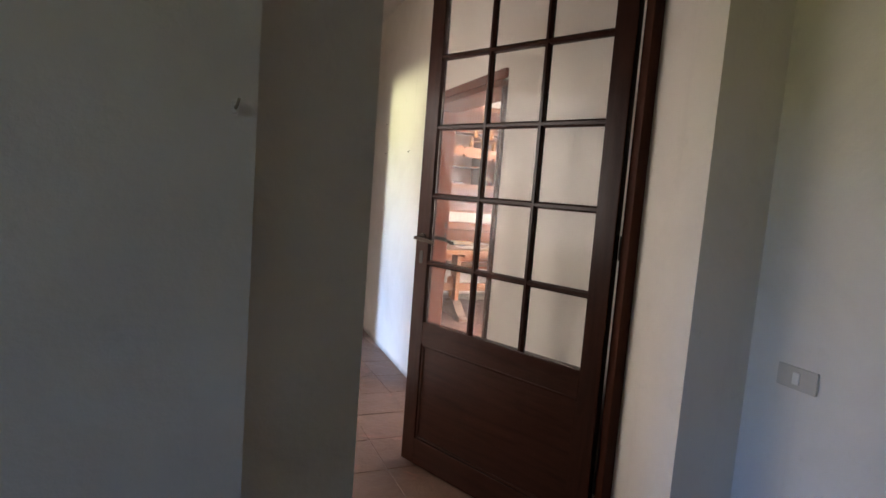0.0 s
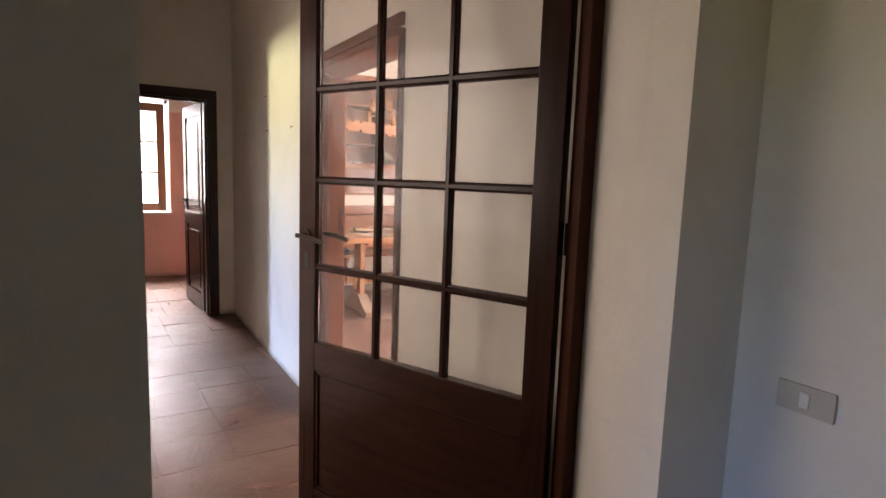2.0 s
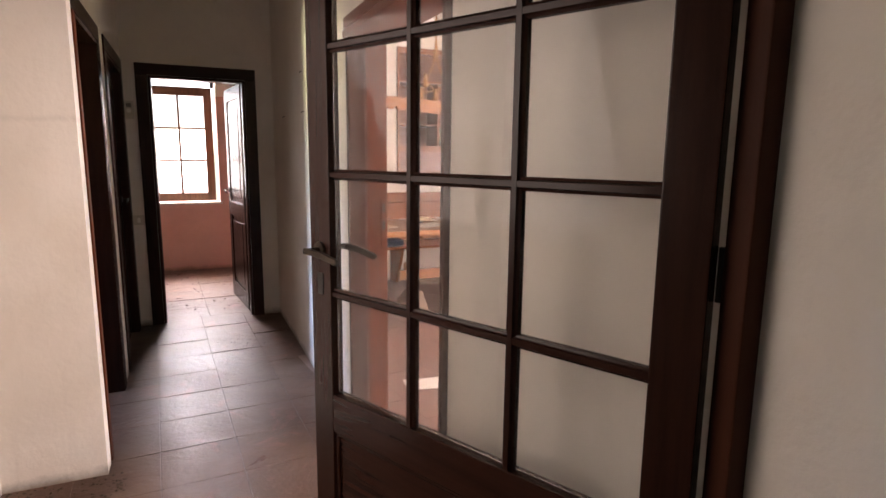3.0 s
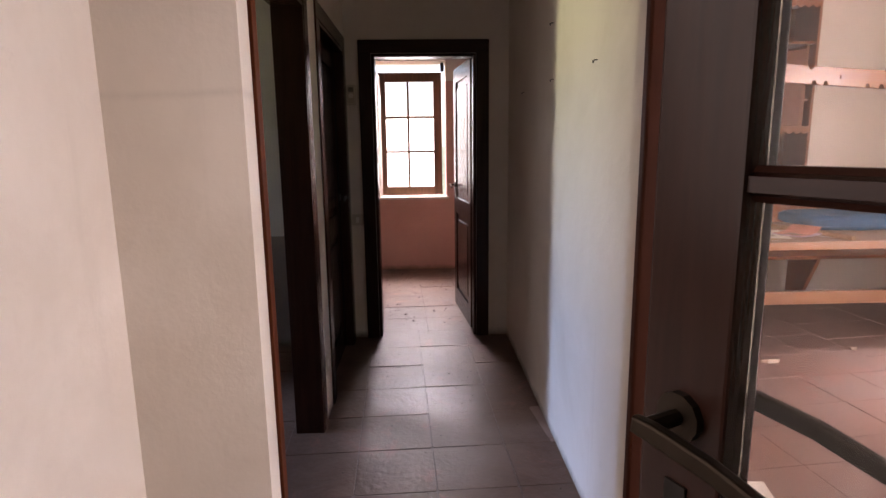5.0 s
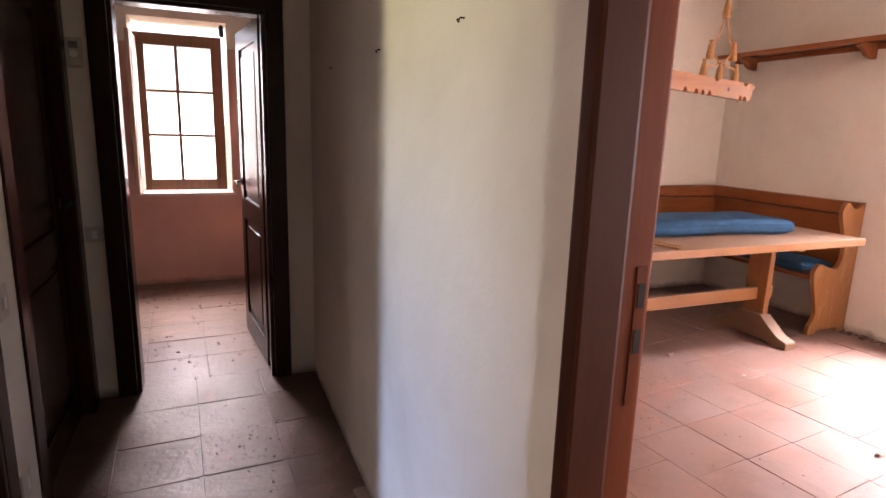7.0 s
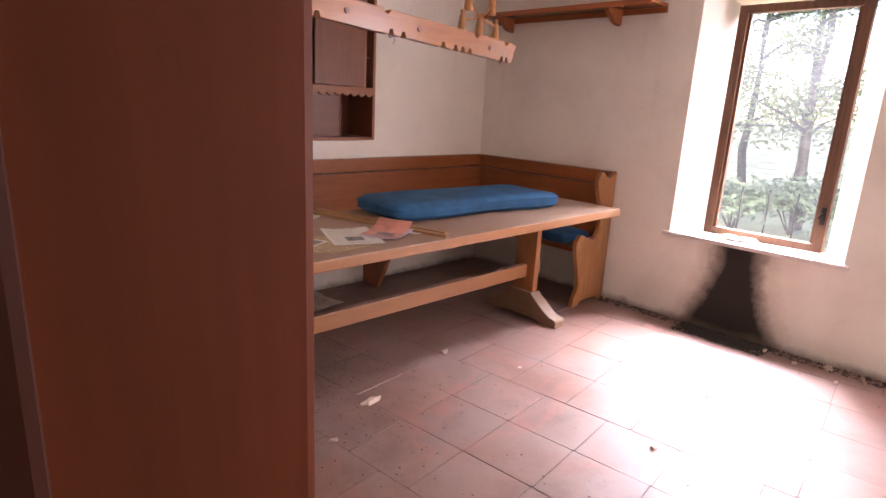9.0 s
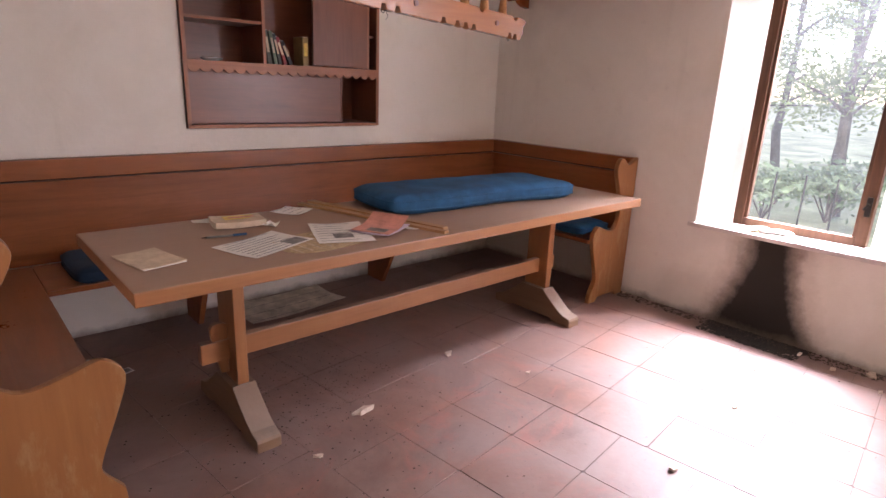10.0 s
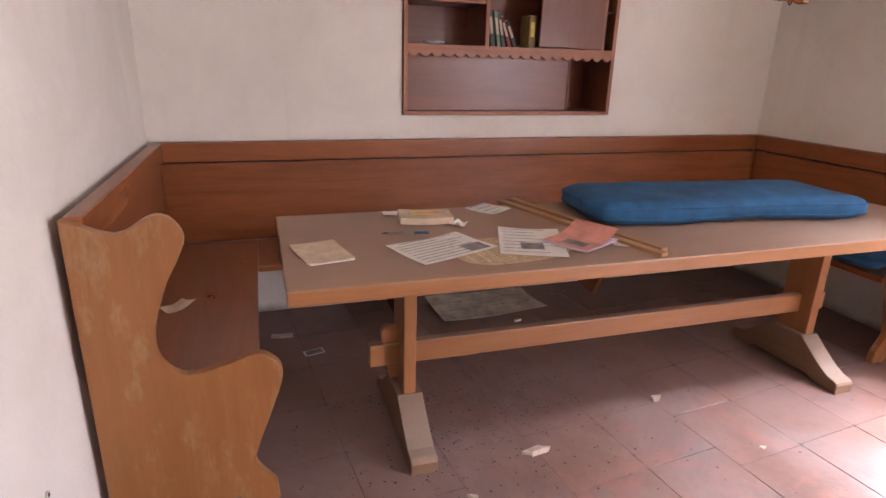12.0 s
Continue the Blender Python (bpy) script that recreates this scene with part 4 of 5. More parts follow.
M_ROPE = plain("orange_rope", (0.42, 0.20, 0.075), 0.9, vary=0.4, size=60, bump=0.4)
yoke_lamp()


# ---- cushions ----
def cushion(name, label, size, m, material, seed, group=""):
    """A stuffed box cushion: a grid wrapped round, softly uneven, with a piped seam."""
    rng = random.Random(seed)
    lx, ly, lz = size
    bm = bmesh.new()
    nx, ny = 40, 16

    def height(u, v):
        edge = max(abs(u), abs(v))
        fall = (1 - max(0.0, (edge - 0.70) / 0.30) ** 2.0)
        fall = max(fall, 0.0) ** 0.5
        return 0.5 * lz * (0.42 + 0.58 * fall) * (1 + 0.07 * math.sin(u * 5 + seed) * math.cos(v * 3.1) + 0.03 * math.sin(u * 17 + v * 4))

    grids = []
    for s in (1, -1):
        g = [[bm.verts.new((u * lx / 2 * (1 - 0.045 * v ** 6), v * ly / 2 * (1 - 0.06 * u ** 14) + 0.012 * math.sin(u * 4 + seed), s * height(u, v))) for u in [2 * i / nx - 1 for i in range(nx + 1)]] for v in [2 * j / ny - 1 for j in range(ny + 1)]]
        grids.append(g)
        for j in range(ny):
            for i in range(nx):
                f = (g[j][i], g[j][i + 1], g[j + 1][i + 1], g[j + 1][i])
                bm.faces.new(f if s > 0 else f[::-1])
    ring = lambda g: g[0][:-1] + [r[-1] for r in g[:-1]] + g[-1][:0:-1] + [r[0] for r in g[:0:-1]]
    a, b = ring(grids[0]), ring(grids[1])
    for i in range(len(a)):
        k = (i + 1) % len(a)
        bm.faces.new((a[i], b[i], b[k], a[k]))
    bmesh.ops.recalc_face_normals(bm, faces=bm.faces)
    seam = [v.co.copy() for v in a]
    t = thing(name, (0, 0, 0), label, "cushion", group)
    body = part("cover", bm, material, t, smooth=True)
    part("piping", rod(seam + [seam[0]], 0.004, 5), material, body)
    part("piping", rod([Vector((p.x, p.y, -p.z)) for p in seam + [seam[0]]], 0.004, 5), material, body)
    t.matrix_basis = m
    return t


blue = cushion("bench_cushion", "long blue canvas bench cushion lying on the table", (1.31, 0.44, 0.104), pose(5.085, 6.335, 0.837, 0, 0, -6.0), M_BLUE, 1)
part("tag", cuboid(-0.255, -0.205, -0.2225, -0.216, -0.016, 0.004, 0.003), plain("tan_webbing", (0.34, 0.24, 0.13), 0.9), blue, "frayed tan webbing tag")
cushion("bench_cushion", "navy canvas cushion lying on the bench seat", (0.62, 0.40, 0.08), pose(3.52, 7.17, 0.495, 0, 0, 1), M_BLUE_D, 2)
cushion("bench_cushion", "blue canvas cushion lying on the bench seat", (0.36, 0.95, 0.07), pose(6.20, 6.66, 0.49, 0, 0, 0), M_BLUE, 3)

# ---- papers and small things on the table ----
TOP = 0.7855
M_PAPER = plain("paper", (0.72, 0.67, 0.60), 0.8, vary=0.12, size=20, bump=0)
M_PAPER_T = plain("tan_paper", (0.56, 0.43, 0.30), 0.85, vary=0.25, size=18, bump=0)
M_PINKP = plain("salmon_print", (0.62, 0.27, 0.20), 0.6, vary=0.35, size=14, bump=0)
M_LILAC = plain("lilac_paper", (0.62, 0.50, 0.62), 0.7, vary=0.15, size=14, bump=0)
M_INK = plain("grey_ink", (0.20, 0.18, 0.17), 0.8, vary=0.2, bump=0)
M_PHOTO = plain("grey_print", (0.22, 0.20, 0.18), 0.6, vary=0.6, size=25, bump=0)
M_STRAW = plain("straw_mat", (0.50, 0.36, 0.20), 0.9, vary=0.4, size=80, bump=0.5)
M_GREYP = plain("soiled_grey_paper", (0.64, 0.57, 0.46), 0.9, vary=0.45, size=9, bump=0.2)
M_YELLOW = plain("yellow_print", (0.72, 0.50, 0.10), 0.7, vary=0.4, size=30, bump=0)


def sheet(bm, w, d, lift=0.004, thick=0.0012, seed=0, n=6):
    """A slightly wavy sheet of paper with thickness, centred on the origin."""
    rng = random.Random(seed)
    ph = [rng.uniform(0, 6.3) for _ in range(4)]

    def z(u, v):
        return lift * (0.5 + 0.5 * math.sin(ph[0] + 2.2 * u) * math.cos(ph[1] + 1.7 * v)) + lift * max(0, abs(u) + abs(v) - 1.2)

    top = [[bm.verts.new((u * w / 2, v * d / 2, z(u, v) + thick)) for u in [2 * i / n - 1 for i in range(n + 1)]] for v in [2 * j / n - 1 for j in range(n + 1)]]
    low = [[bm.verts.new(v.co - Vector((0, 0, thick))) for v in row] for row in top]
    for j in range(n):
        for i in range(n):
            bm.faces.new((top[j][i], top[j][i + 1], top[j + 1][i + 1], top[j + 1][i]))
            bm.faces.new((low[j][i], low[j + 1][i], low[j + 1][i + 1], low[j][i + 1]))
    ring = lambda g: g[0][:-1] + [r[-1] for r in g[:-1]] + g[-1][:0:-1] + [r[0] for r in g[:0:-1]]
    a, b = ring(top), ring(low)
    for i in range(len(a)):
        k = (i + 1) % len(a)
        bm.faces.new((a[i], b[i], b[k], a[k]))
    return bm


def paper(name, label, category, w, d, m, material, seed, lines=(), photo=None, lift=0.004, group="", thick=0.0012):
    t = thing(name, (0, 0, 0), label, category, group)
    part("sheet", sheet(bmesh.new(), w, d, lift, thick, seed), material, t)
    for u, v, lw in lines:
        part("print_line", cuboid(u, u + lw, v - 0.0016, v + 0.0016, lift + thick + 0.0005, lift + thick + 0.0011, 0), M_INK, t)
    if photo:
        u0, u1, v0, v1 = photo
        part("printed_picture", cuboid(u0, u1, v0, v1, lift + thick + 0.0004, lift + thick + 0.001, 0), M_PHOTO, t)
    t.matrix_basis = m
    return t


def text_lines(w, d, rows, seed, margin=0.015):
    rng = random.Random(seed)
    return [(-w / 2 + margin, d / 2 - margin - (d - 2 * margin) * k / (rows - 1), (w - 2 * margin) * rng.choice((0.95, 0.9, 0.6, 0.8))) for k in range(rows)]


b = thing("folded_booklet", (0, 0, 0), "stained tan folded booklet", "booklet")
part("cover", sheet(bmesh.new(), 0.155, 0.215, 0.004, 0.004, 3), M_PAPER_T, b)
part("pages", cuboid(-0.07, 0.077, -0.108, 0.10, 0.0008, 0.004, 0.001), M_PAPER, b)
b.matrix_basis = pose(3.318, 6.112, TOP, 0, 0, 12)
paper("letter", "white printed letter with a small picture", "paper", 0.32, 0.225, pose(3.728, 6.08, TOP, 0, 0, 22), M_PAPER, 5, text_lines(0.32, 0.225, 9, 4), (0.05, 0.14, -0.10, -0.03))
paper("leaflet", "white printed leaflet with small pictures", "paper", 0.23, 0.33, pose(4.06, 6.065, TOP + 0.0035, 0, 0, -21), M_PAPER, 6, text_lines(0.23, 0.30, 8, 9), (-0.04, 0.04, -0.10, -0.03))
mat = thing("woven_mat", (0, 0, 0), "oval woven straw place mat", "place mat")
ell = [(0.215 * math.copysign(abs(math.cos(a)) ** 0.7, math.cos(a)), 0.135 * math.copysign(abs(math.sin(a)) ** 0.7, math.sin(a))) for a in [k * math.tau / 32 for k in range(32)]]
part("weave", prism(ell, 0, 0.0025, "z"), M_STRAW, mat)
for k in range(9):
    u = -0.18 + k * 0.045
    part("rib", cuboid(u - 0.003, u + 0.003, -0.10, 0.10, 0.0026, 0.0040, 0.0006), M_PAPER_T, mat)
mat.matrix_basis = pose(3.955, 6.015, TOP, 0, 0, 8)
mg = thing("magazine", (0, 0, 0), "open salmon and lilac brochure with a curled cover", "magazine")
part("pages", sheet(bmesh.new(), 0.225, 0.185, 0.004, 0.003, 8), M_LILAC, mg)
arc = [(-0.105 + 0.21 * k / 10, 0.0085 + 0.11 * max(0.0, k / 10 - 0.45) ** 1.7) for k in range(11)]
part("cover", prism(arc + [(x, z + 0.0014) for x, z in reversed(arc)], -0.09, 0.09, "y"), M_PINKP, mg, "salmon pink curled cover")
part("printed_picture", cuboid(-0.085, -0.03, -0.06, 0.03, 0.0102, 0.0106, 0), M_PHOTO, mg)
mg.matrix_basis = pose(4.235, 6.02, TOP + 0.007, 0, 0, 28)
paper("slip", "small white slip of paper", "paper", 0.10, 0.07, pose(4.40, 5.975, TOP, 0, 0, -20), M_PAPER, 12)
paper("postcard", "small white printed card", "paper", 0.145, 0.15, pose(4.09, 6.56, TOP, 0, 0, 33), M_PAPER, 11, text_lines(0.145, 0.15, 4, 2))
paper("envelope", "small white envelope corner", "paper", 0.16, 0.07, pose(3.70, 6.56, TOP, 0, 0, -5), M_PAPER, 14)
pk = thing("paper_packet", (0, 0, 0), "flat yellow and red printed packet", "packet")
part("body", sheet(bmesh.new(), 0.21, 0.14, 0.006, 0.026, 15), M_PAPER_T, pk)
part("printed_band", cuboid(-0.055, 0.095, -0.01, 0.05, 0.030, 0.0312, 0.0004), M_YELLOW, pk, "yellow printed band")
part("printed_bar", cuboid(-0.035, 0.075, 0.005, 0.026, 0.0314, 0.0322, 0), M_PINKP, pk)
pk.matrix_basis = pose(3.765, 6.43, TOP, 0, 0, -8)
paper("torn_scrap", "torn curled white scrap", "paper", 0.06, 0.05, pose(3.875, 6.335, TOP, 0, 0, 30), M_PAPER, 18, lift=0.014)


def pen():
    p = thing("ballpoint_pen", (0, 0, 0), "blue and clear ballpoint pen", "pen")
    part("barrel", rod([(-0.07, 0, 0.005), (0.03, 0, 0.005)], 0.0042, 8), M_PHOTO, p)
    part("cap", rod([(0.03, 0, 0.005), (0.085, 0, 0.005)], 0.0052, 8), M_BLUE, p, "blue pen cap")
    part("tip", rod([(-0.09, 0, 0.005), (-0.07, 0, 0.005)], 0.0012, 6, 3.0), M_BRASS, p)
    p.matrix_basis = pose(3.645, 6.268, TOP, 0, 0, -10)


pen()
M_STRIP = wood("strip_pine", (0.42, 0.235, 0.105), (0.31, 0.16, 0.068), "x", 0.5)
for k, (x, y, ang, ln) in enumerate(((4.322, 6.250, -74.0, 0.90), (4.368, 6.275, -75.5, 0.86))):
    s = thing("wood_strip", (0, 0, 0), "thin pale wooden strip lying across the table", "strip", "wooden strips")
    part("strip", cuboid(-ln / 2, ln / 2, -0.018, 0.018, 0, 0.013 + 0.004 * k, 0.002), M_STRIP, s)
    s.matrix_basis = pose(x, y, TOP, 0, 0, ang)
paper("fabric_note", "small yellow note on the bench seat", "paper", 0.12, 0.07, pose(2.80, 6.55, 0.456, 0, 0, 55), M_PAPER_T, 31, lift=0.012)

# ---- books in the niche ----
BOOKS = [(4.428, 0.020, 0.205, (0.55, 0.20, 0.17), 0), (4.462, 0.026, 0.200, (0.16, 0.17, 0.13), -8), (4.500, 0.022, 0.195, (0.30, 0.36, 0.24), -10), (4.530, 0.022, 0.185, (0.12, 0.14, 0.13), -13),
         (4.566, 0.024, 0.170, (0.45, 0.06, 0.07), -20), (4.602, 0.026, 0.150, (0.07, 0.06, 0.07), -24), (4.705, 0.040, 0.178, (0.50, 0.33, 0.12), 0)]
for k, (x, w, h, col, tilt) in enumerate(BOOKS):
    bk = thing("book", (0, 0, 0), ("leaning " if tilt else "upright ") + "worn hardback book on the niche shelf", "book", "books in the niche")
    m_ = plain("book_cover", tuple(v * 0.5 for v in col), 0.6, vary=0.3, size=25)
    part("cover", cuboid(-w / 2, w / 2, -0.002, 0.125, 0, h, 0.002), m_, bk)
    part("pages", cuboid(-w / 2 + 0.003, w / 2 - 0.003, 0.004, 0.1265, h + 0.0002, h + 0.001, 0), M_PAPER, bk)
    part("spine_title", cuboid(-w * 0.28, w * 0.28, -0.0030, -0.0022, h * 0.35, h * 0.8, 0), M_YELLOW if k == 6 else M_PAPER_T, bk)
    bk.matrix_basis = pose(x, 7.51, 1.4905 + abs(math.sin(radians(tilt))) * w / 2, 0, tilt, 0)
dish = thing("saucer", (4.12, 7.56, 1.4905), "small white saucer on the niche shelf", "dish")
part("bowl", lathe([(0.03, 0.0), (0.035, 0.003), (0.062, 0.016), (0.064, 0.019), (0.058, 0.017), (0.03, 0.006)], (4.12, 7.56, 1.4905), 20), M_WHITE, dish, smooth=True)


# ---- on the floor ----
paper("floor_map", "large soiled folded map sheet on the floor", "paper", 0.66, 0.36, pose(4.39, 7.25, 0.003, 0, 0, 3), M_GREYP, 40, text_lines(0.66, 0.36, 4, 2), lift=0.014)
paper("floor_paper", "tan paper sheet lying on the floor", "paper", 0.30, 0.17, pose(3.10, 4.575, 0.003, 0, 0, -8), M_PAPER, 41, lift=0.006)
paper("photo_slip", "small printed photo slip on the floor", "paper", 0.10, 0.055, pose(3.335, 6.90, 0.003, 0, 0, 14), M_PAPER, 42, photo=(-0.042, 0.042, -0.02, 0.02), lift=0.002)
paper("floor_slip", "small pale paper slip on the floor", "paper", 0.11, 0.05, pose(3.19, 7.12, 0.003, 0, 0, -5), M_GREYP, 43, lift=0.002)
M_CHIP = plain("plaster_chip", (0.58, 0.46, 0.36), 0.9, vary=0.3, size=30)
M_ASH_HOLES = plain("ash_and_hole_black", (0.026, 0.020, 0.016), 1.0, vary=0.5, size=40)
M_CRUMB = plain("dark_crumbs", (0.075, 0.05, 0.035), 0.95, vary=0.5, size=40)


def chip(x, y, size, seed, z=0.002, label="curled broken plaster chip on the floor"):
    rng = random.Random(seed)
    bm = bmesh.new()
    n = 7
    ang = sorted(rng.uniform(0, math.tau) for _ in range(n))
    rim = [(x + size * rng.uniform(0.6, 1.2) * math.cos(a), y + size * 0.55 * rng.uniform(0.6, 1.2) * math.sin(a)) for a in ang]
    top = [bm.verts.new((px, py, z + size * rng.uniform(0.12, 0.55))) for px, py in rim]
    low = [bm.verts.new((px * 0.92 + x * 0.08, py * 0.92 + y * 0.08, z)) for px, py in rim]
    bm.faces.new(top)
    bm.faces.new(low[::-1])
    for i in range(n):
        bm.faces.new((low[i], low[(i + 1) % n], top[(i + 1) % n], top[i]))
    bmesh.ops.triangulate(bm, faces=bm.faces)
    bmesh.ops.recalc_face_normals(bm, faces=bm.faces)
    ob = part("plaster_chip", bm, M_CHIP)
    return tagged(ob, label, "debris", "plaster chips")


for k, (x, y, s) in enumerate(((2.79, 5.95, 0.028), (4.07, 5.90, 0.055), (4.757, 6.086, 0.04), (4.483, 6.986, 0.03), (4.936, 5.687, 0.018), (3.749, 5.744, 0.025), (6.33, 4.357, 0.06), (6.40, 4.52, 0.05), (6.30, 4.68, 0.025), (6.36, 4.86, 0.03),
                               (5.459, 4.858, 0.02), (4.794, 4.825, 0.03), (6.22, 4.45, 0.022), (6.41, 4.22, 0.05), (5.95, 4.95, 0.018), (6.43, 6.05, 0.03), (2.76, 5.87, 0.03))):
    chip(x, y, s, 100 + k)


def crumbs(name, label, count, area, seed, biggest=0.006, spread=None, material=None):
    rng = random.Random(seed)
    verts, faces = [], []
    x0, x1, y0, y1 = area
    for _ in range(count):
        if spread:
            x = min(max(rng.gauss((x0 + x1) / 2, (x1 - x0) / 5), x0), x1)
            y = min(max(rng.gauss((y0 + y1) / 2, (y1 - y0) / 5), y0), y1)
        else:
            x, y = rng.uniform(x0, x1), rng.uniform(y0, y1)
        s = biggest * rng.uniform(0.25, 1.0) ** 1.5
        a = rng.uniform(0, math.tau)
        i = len(verts)
        for k in range(4):
            verts.append((x + s * math.cos(a + k * 1.57) * rng.uniform(0.6, 1.4), y + s * math.sin(a + k * 1.57) * rng.uniform(0.6, 1.4), 0.001))
        verts.append((x, y, 0.001 + s * rng.uniform(0.3, 0.8)))
        faces += [(i, i + 1, i + 4), (i + 1, i + 2, i + 4), (i + 2, i + 3, i + 4), (i + 3, i, i + 4)]
    me = bpy.data.meshes.new(name)
    me.from_pydata(verts, [], faces)
    me.materials.append(material or M_CRUMB)
    return tagged(new(name, me), label, "debris", kind="stuff")


crumbs("floor_crumbs", "dark crumbs of dirt scattered by the table", 900, (3.2, 4.6, 5.4, 7.0), 1, 0.0055, True)
crumbs("floor_crumbs", "scattered dirt crumbs over the dining floor", 500, (2.7, 6.4, 3.0, 7.0), 2, 0.005)
crumbs("wall_foot_dirt", "line of dirt and leaves along the wall foot", 1500, (6.36, 6.46, 3.2, 6.1), 3, 0.013)
crumbs("burnt_debris", "burnt black ash heap below the window", 1600, (6.25, 6.46, 4.85, 5.42), 4, 0.012, None, M_ASH_HOLES)
crumbs("corridor_dirt", "dry leaf crumbs on the corridor floor", 160, (1.5, 2.48, 4.4, 6.6), 5, 0.006)
crumbs("corridor_dirt", "dry leaf crumbs at the corridor wall", 120, (1.95, 2.48, 5.5, 6.2), 6, 0.008, True)
crumbs("far_room_dirt", "dry leaves and dirt on the floor", 160, (1.3, 2.3, 6.8, 8.7), 7, 0.014)
crumbs("hall_dirt", "dirt gathered along the hall wall", 260, (1.05, 1.5, 3.95, 4.19), 8, 0.010)
bx = thing("sill_rubbish", (6.56, 5.19, 0.621), "crumpled white paper and bark on the sill", "rubbish")
for k, (dx, dy, s) in enumerate(((0.0, 0.05, 0.05), (0.03, -0.04, 0.045), (-0.04, 0.10, 0.03), (-0.02, -0.12, 0.02))):
    rng = random.Random(60 + k)
    bm = bmesh.new()
    bmesh.ops.create_icosphere(bm, subdivisions=2, radius=1)
    for v in bm.verts:
        v.co = Vector((6.56 + dx, 5.19 + dy, 0.621 + s * 0.32)) + Vector((v.co.x * s, v.co.y * s * 1.5, v.co.z * s * 0.32)) * rng.uniform(0.75, 1.2)
        v.co.z = max(v.co.z, 0.6215)
    part("crumpled_piece", bm, M_PAPER if k < 2 else M_STRAW, bx)


# ---- corridor, hall and first room: on the walls ----
def wall_plate(name, label, axis, face, out, a0, a1, z0, z1, rocker=True, mat=None):
    at = (face, (a0 + a1) / 2, z0) if axis == "y" else ((a0 + a1) / 2, face, z0)
    t = thing(name, at, label, "switch")

    def slab(nm, a, b, c, d, d0, d1, m, par, bev=0.002):
        lo, hi = sorted((face + out * d0, face + out * d1))
        bm = cuboid(lo, hi, a, b, c, d, bev) if axis == "y" else cuboid(a, b, lo, hi, c, d, bev)
        return part(nm, bm, m, par)

    slab("plate", a0, a1, z0, z1, 0.0, 0.009, mat or M_PLATE, t, 0.003)
    if rocker:
        m = (a0 + a1) / 2
        zc = (z0 + z1) / 2
        slab("rocker", m - 0.011, m + 0.011, zc - 0.019, zc + 0.019, 0.0092, 0.014, M_WHITE, t)
    return t


wall_plate("light_switch", "beige rectangular light switch with one rocker", "y", 2.89, -1, 1.575, 1.705, 0.842, 0.912)
wall_plate("light_switch", "beige light switch beside the door", "y", 1.40, 1, 5.290, 5.375, 0.835, 0.930)
wall_plate("power_socket", "beige power socket low on the wall", "y", 1.40, 1, 5.290, 5.375, 0.245, 0.345)
wall_plate("light_switch", "beige rectangular switch plate by the far door", "x", 6.567, -1, 1.405, 1.487, 0.822, 0.900)
th = wall_plate("thermostat", "old beige wall thermostat", "x", 6.567, -1, 1.404, 1.468, 1.64, 1.775, False)
part("cover", cuboid(1.411, 1.461, 6.535, 6.557, 1.65, 1.765, 0.004), M_PLATE, th)
part("dial", rod([(1.436, 6.535, 1.70), (1.436, 6.528, 1.70)], 0.016, 14), M_WHITE, th)
part("scale", cuboid(1.418, 1.454, 6.5335, 6.5348, 1.725, 1.755, 0), M_PHOTO, th)


def nail(x, y, z, way, label="bent rusty nail in the plaster"):
    t = thing("nail", (x, y, z), label, "nail", "wall nails")
    p, w = Vector((x, y, z)), Vector(way)
    part("shank", rod([p - w * 0.004, p + w * 0.010, p + w * 0.014 - Vector((0, 0, 0.006))], 0.002, 6), M_IRON, t)
    part("head", rod([p + w * 0.014 - Vector((0, 0, 0.006)), p + w * 0.016 - Vector((0, 0, 0.007))], 0.005, 8), M_IRON, t)


for y, z in ((4.574, 1.647), (5.222, 1.654), (5.965, 1.663), (5.25, 1.90)):
    nail(2.50, y, z, (-1, 0, 0))
plug = thing("wall_plug", (2.611, 5.612, 0.40), "small grey plastic wall plug in the plaster", "wall plug")
part("collar", rod([(2.609, 5.612, 0.40), (2.615, 5.612, 0.40)], 0.010, 12), M_PLATE, plug)
# black disc on the collar: the dark inside of the hole as colour
part("hole", rod([(2.6151, 5.612, 0.40), (2.6158, 5.612, 0.40)], 0.005, 10), M_ASH_HOLES, plug)
hk = thing("wall_hook", (1.22, 1.51, 1.48), "small plaster-smeared brass wall hook", "hook")
part("plate", cuboid(1.232, 1.243, 1.500, 1.518, 1.468, 1.490, 0.003), M_PLATE, hk)
part("hook", rod(smooth_line([(1.238, 1.50, 1.480), (1.239, 1.487, 1.476), (1.242, 1.480, 1.484), (1.244, 1.479, 1.492)], 4), 0.0025, 6), plain("dull_hook", (0.22, 0.17, 0.12), 0.5, 0.3), hk)
cb = thing("cable_loop", (2.888, 1.10, 1.70), "black cable loop sticking out of the wall", "cable")
part("cable", rod(smooth_line([(2.89, 1.115, 1.735), (2.878, 1.11, 1.74), (2.868, 1.095, 1.73), (2.868, 1.09, 1.705), (2.872, 1.10, 1.68), (2.89, 1.105, 1.675)], 5), 0.003, 6), M_IRON, cb)
lk = thing("strike_plate", (2.66, 4.149, 1.05), "iron strike plate with two dark slots", "strike plate")
part("plate", cuboid(2.656, 2.680, 4.1475, 4.1505, 0.93, 1.19, 0.001), M_JAMB, lk)
# raised black slabs for the slots, the shade inside them given by colour
for z in (1.03, 1.115):
    part("slot", cuboid(2.661, 2.676, 4.1460, 4.1473, z, z + 0.045, 0), M_ASH_HOLES, lk)
oh = thing("iron_hook", (2.20, 6.71, 1.90), "small iron hook above the open door", "hook")
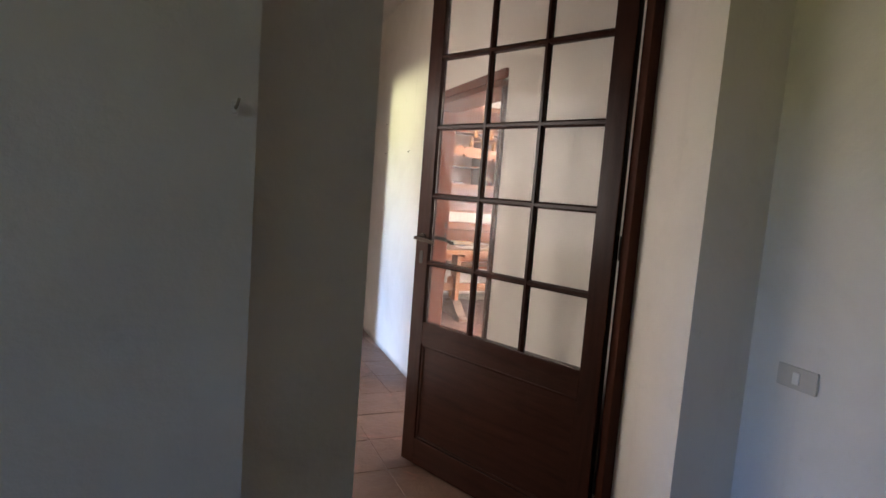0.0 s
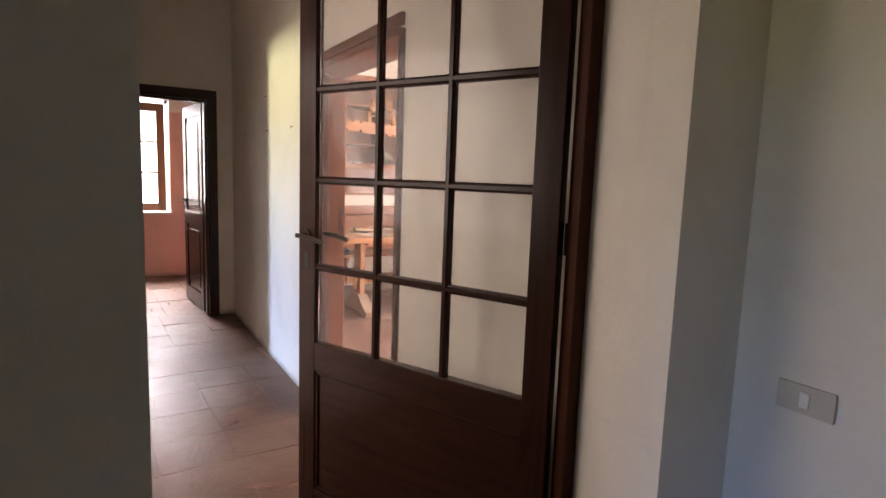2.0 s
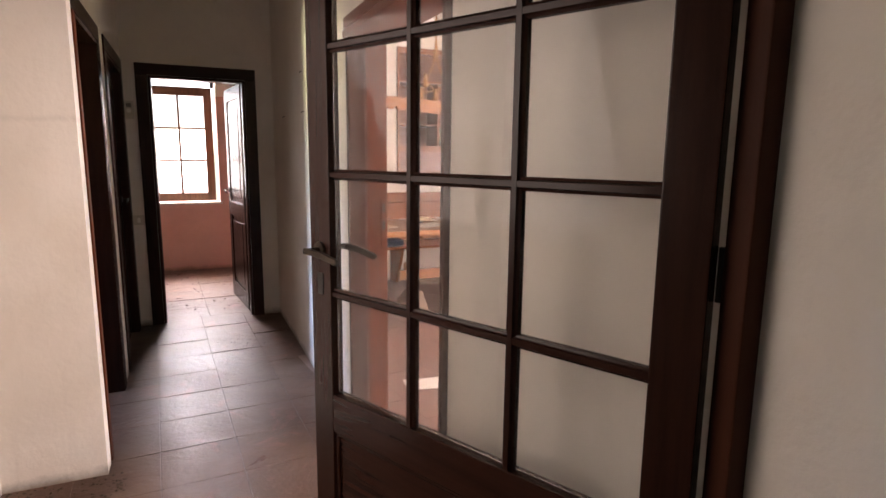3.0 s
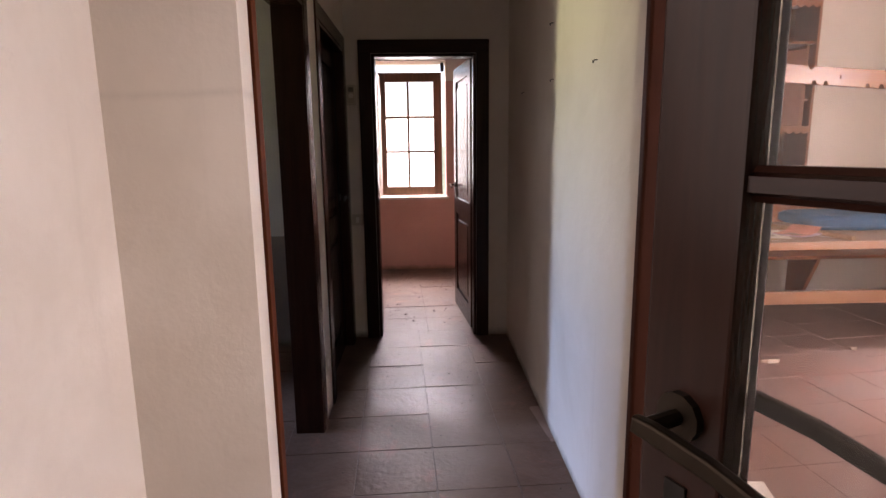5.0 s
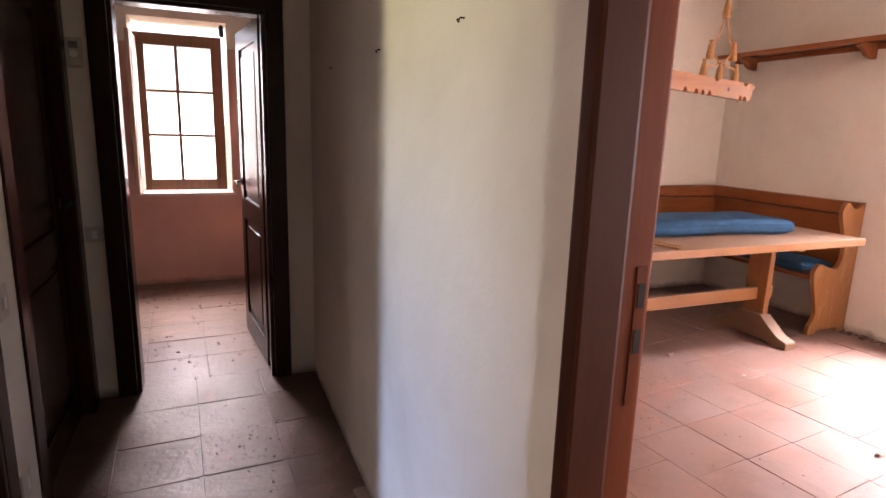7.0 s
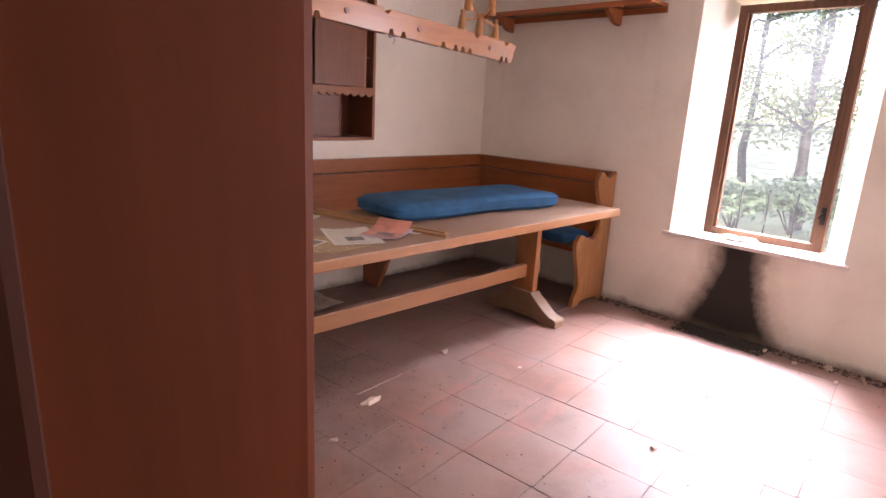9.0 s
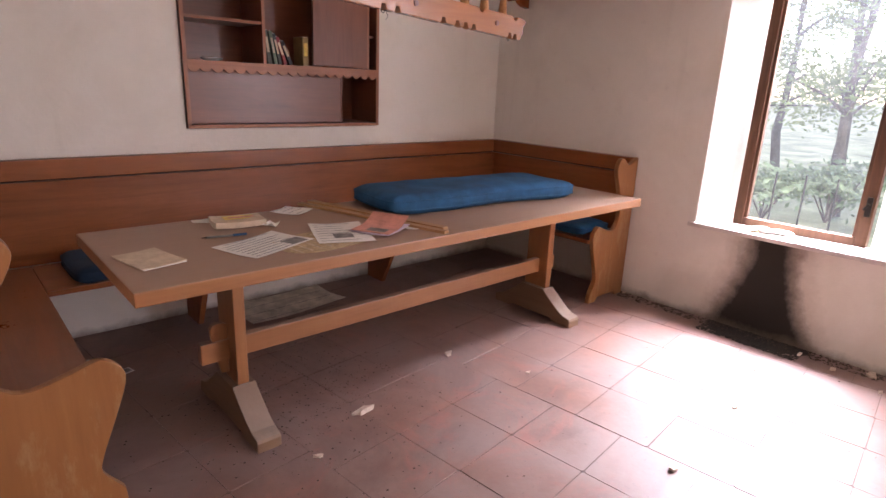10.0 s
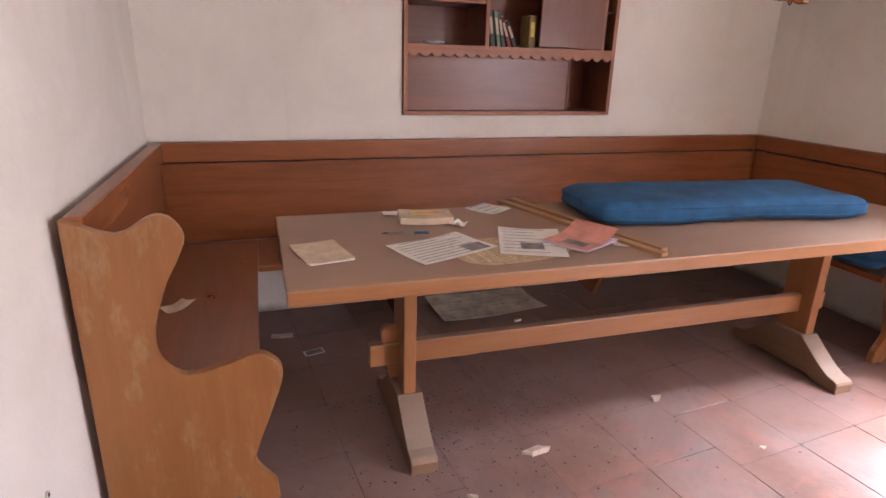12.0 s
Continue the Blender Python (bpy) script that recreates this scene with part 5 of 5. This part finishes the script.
part("hook", rod(smooth_line([(2.13, 8.848, 2.20), (2.13, 8.80, 2.20), (2.13, 8.785, 2.16), (2.13, 8.80, 2.13)], 4), 0.02, 8), M_IRON, oh)


def soot_film():
    """A thin uneven film of ash that spreads over the floor from the wall foot."""
    rng = random.Random(31)
    bm = bmesh.new()
    rim = [(6.462, 4.83), (6.462, 5.44)]
    for k in range(28):
        a = math.pi * k / 27
        r = rng.uniform(0.82, 1.08)
        rim.append((6.462 - 0.20 * math.sin(a) * r - 0.012, 5.135 + 0.30 * math.cos(a) * rng.uniform(0.95, 1.05)))
    low = [bm.verts.new((x, y, 0.0008)) for x, y in rim]
    cx, cy = 6.43, 5.135
    top = [bm.verts.new((cx + (x - cx) * 0.9, cy + (y - cy) * 0.9, 0.004)) for x, y in rim]
    n = len(rim)
    for i in range(n):
        bm.faces.new((low[i], low[(i + 1) % n], top[(i + 1) % n], top[i]))
    bm.faces.new(top)
    bmesh.ops.recalc_face_normals(bm, faces=bm.faces)
    tagged(part("ash_film", bm, M_ASH_HOLES), "thin film of black ash on the tiles", "ash", kind="stuff")


soot_film()


# ---- floor tiles, each one laid a little unevenly ----
def tile_mesh(name, material, w, seed):
    rng = random.Random(seed)
    bm = bmesh.new()
    h = w / 2
    rim = []
    for sx, sy in ((-1, -1), (1, -1), (1, 1), (-1, 1)):
        ax, ay = sx * (h - rng.uniform(0.0, 0.0018)), sy * (h - rng.uniform(0.0, 0.0018))
        c = rng.uniform(0.004, 0.012)
        pair = [(ax - sx * c, ay), (ax, ay - sy * c)]
        rim += pair if sx * sy < 0 else pair[::-1]
    low = [bm.verts.new((x, y, -0.005)) for x, y in rim]
    mid = [bm.verts.new((x, y, -0.0007)) for x, y in rim]
    top = [bm.verts.new((x * 0.995, y * 0.995, 0.0)) for x, y in rim]
    n = len(rim)
    for a, b in ((low, mid), (mid, top)):
        for i in range(n):
            bm.faces.new((a[i], a[(i + 1) % n], b[(i + 1) % n], b[i]))
    bm.faces.new(top)
    bmesh.ops.recalc_face_normals(bm, faces=bm.faces)
    me = bpy.data.meshes.new(name)
    bm.to_mesh(me)
    bm.free()
    me.materials.append(material)
    return me


PITCH = 0.335
DINING_TILES = [tile_mesh("tile", M_TILE, PITCH - 0.0010, k) for k in range(5)]
HALL_TILES = [tile_mesh("tile", M_TILE_C, PITCH - 0.0020, 10 + k) for k in range(5)]
tile_rng = random.Random(5)


def lay(kinds, x0, x1, y0, y1, ox, oy, turn=0.0, slip=0.0, shifts=None):
    """Columns of square tiles over a stretch of floor, laid from a corner; shifts break the cross joints of some columns."""
    c, s = math.cos(radians(turn)), math.sin(radians(turn))
    n = 16
    for i in range(-n, n):
        off = tile_rng.uniform(-slip, slip) + PITCH * (shifts or {}).get(i, 0.0)
        for j in range(-n, n):
            u, v = (i + 0.5) * PITCH, (j + 0.5) * PITCH + off
            x, y = ox + c * u - s * v, oy + s * u + c * v
            if not (x0 <= x < x1 and y0 <= y < y1):
                continue
            ob = new("tile", tile_rng.choice(kinds))
            ob.parent = floor
            ob.matrix_basis = pose(x, y + tile_rng.uniform(-0.001, 0.001), tile_rng.uniform(-0.0012, 0.0006), tile_rng.uniform(-0.2, 0.2), tile_rng.uniform(-0.2, 0.2), turn + tile_rng.choice((0, 90, 180, 270)) + tile_rng.uniform(-0.3, 0.3))


lay(DINING_TILES, 2.60, 6.60, 2.3, 7.62, 4.808, 5.300, 6.0, 0.006, {-1: 0.34, -2: 0.34, -3: 0.34, -4: -0.17, -5: -0.17, -6: 0.2, 4: 0.4})
lay(HALL_TILES, 1.00, 2.60, 1.90, 6.63, 1.882, 6.005, 2.5, 0.004)
lay(HALL_TILES, 0.60, 2.60, 6.64, 9.0, 1.925, 6.675, 2.5, 0.004)
lay(HALL_TILES, 0.2, 1.0, 4.3, 6.5, 1.882, 6.005, 2.5, 0.004)
lay(HALL_TILES, 0.5, 2.95, 0.3, 1.88, 1.882, 6.005, 2.5, 0.004)
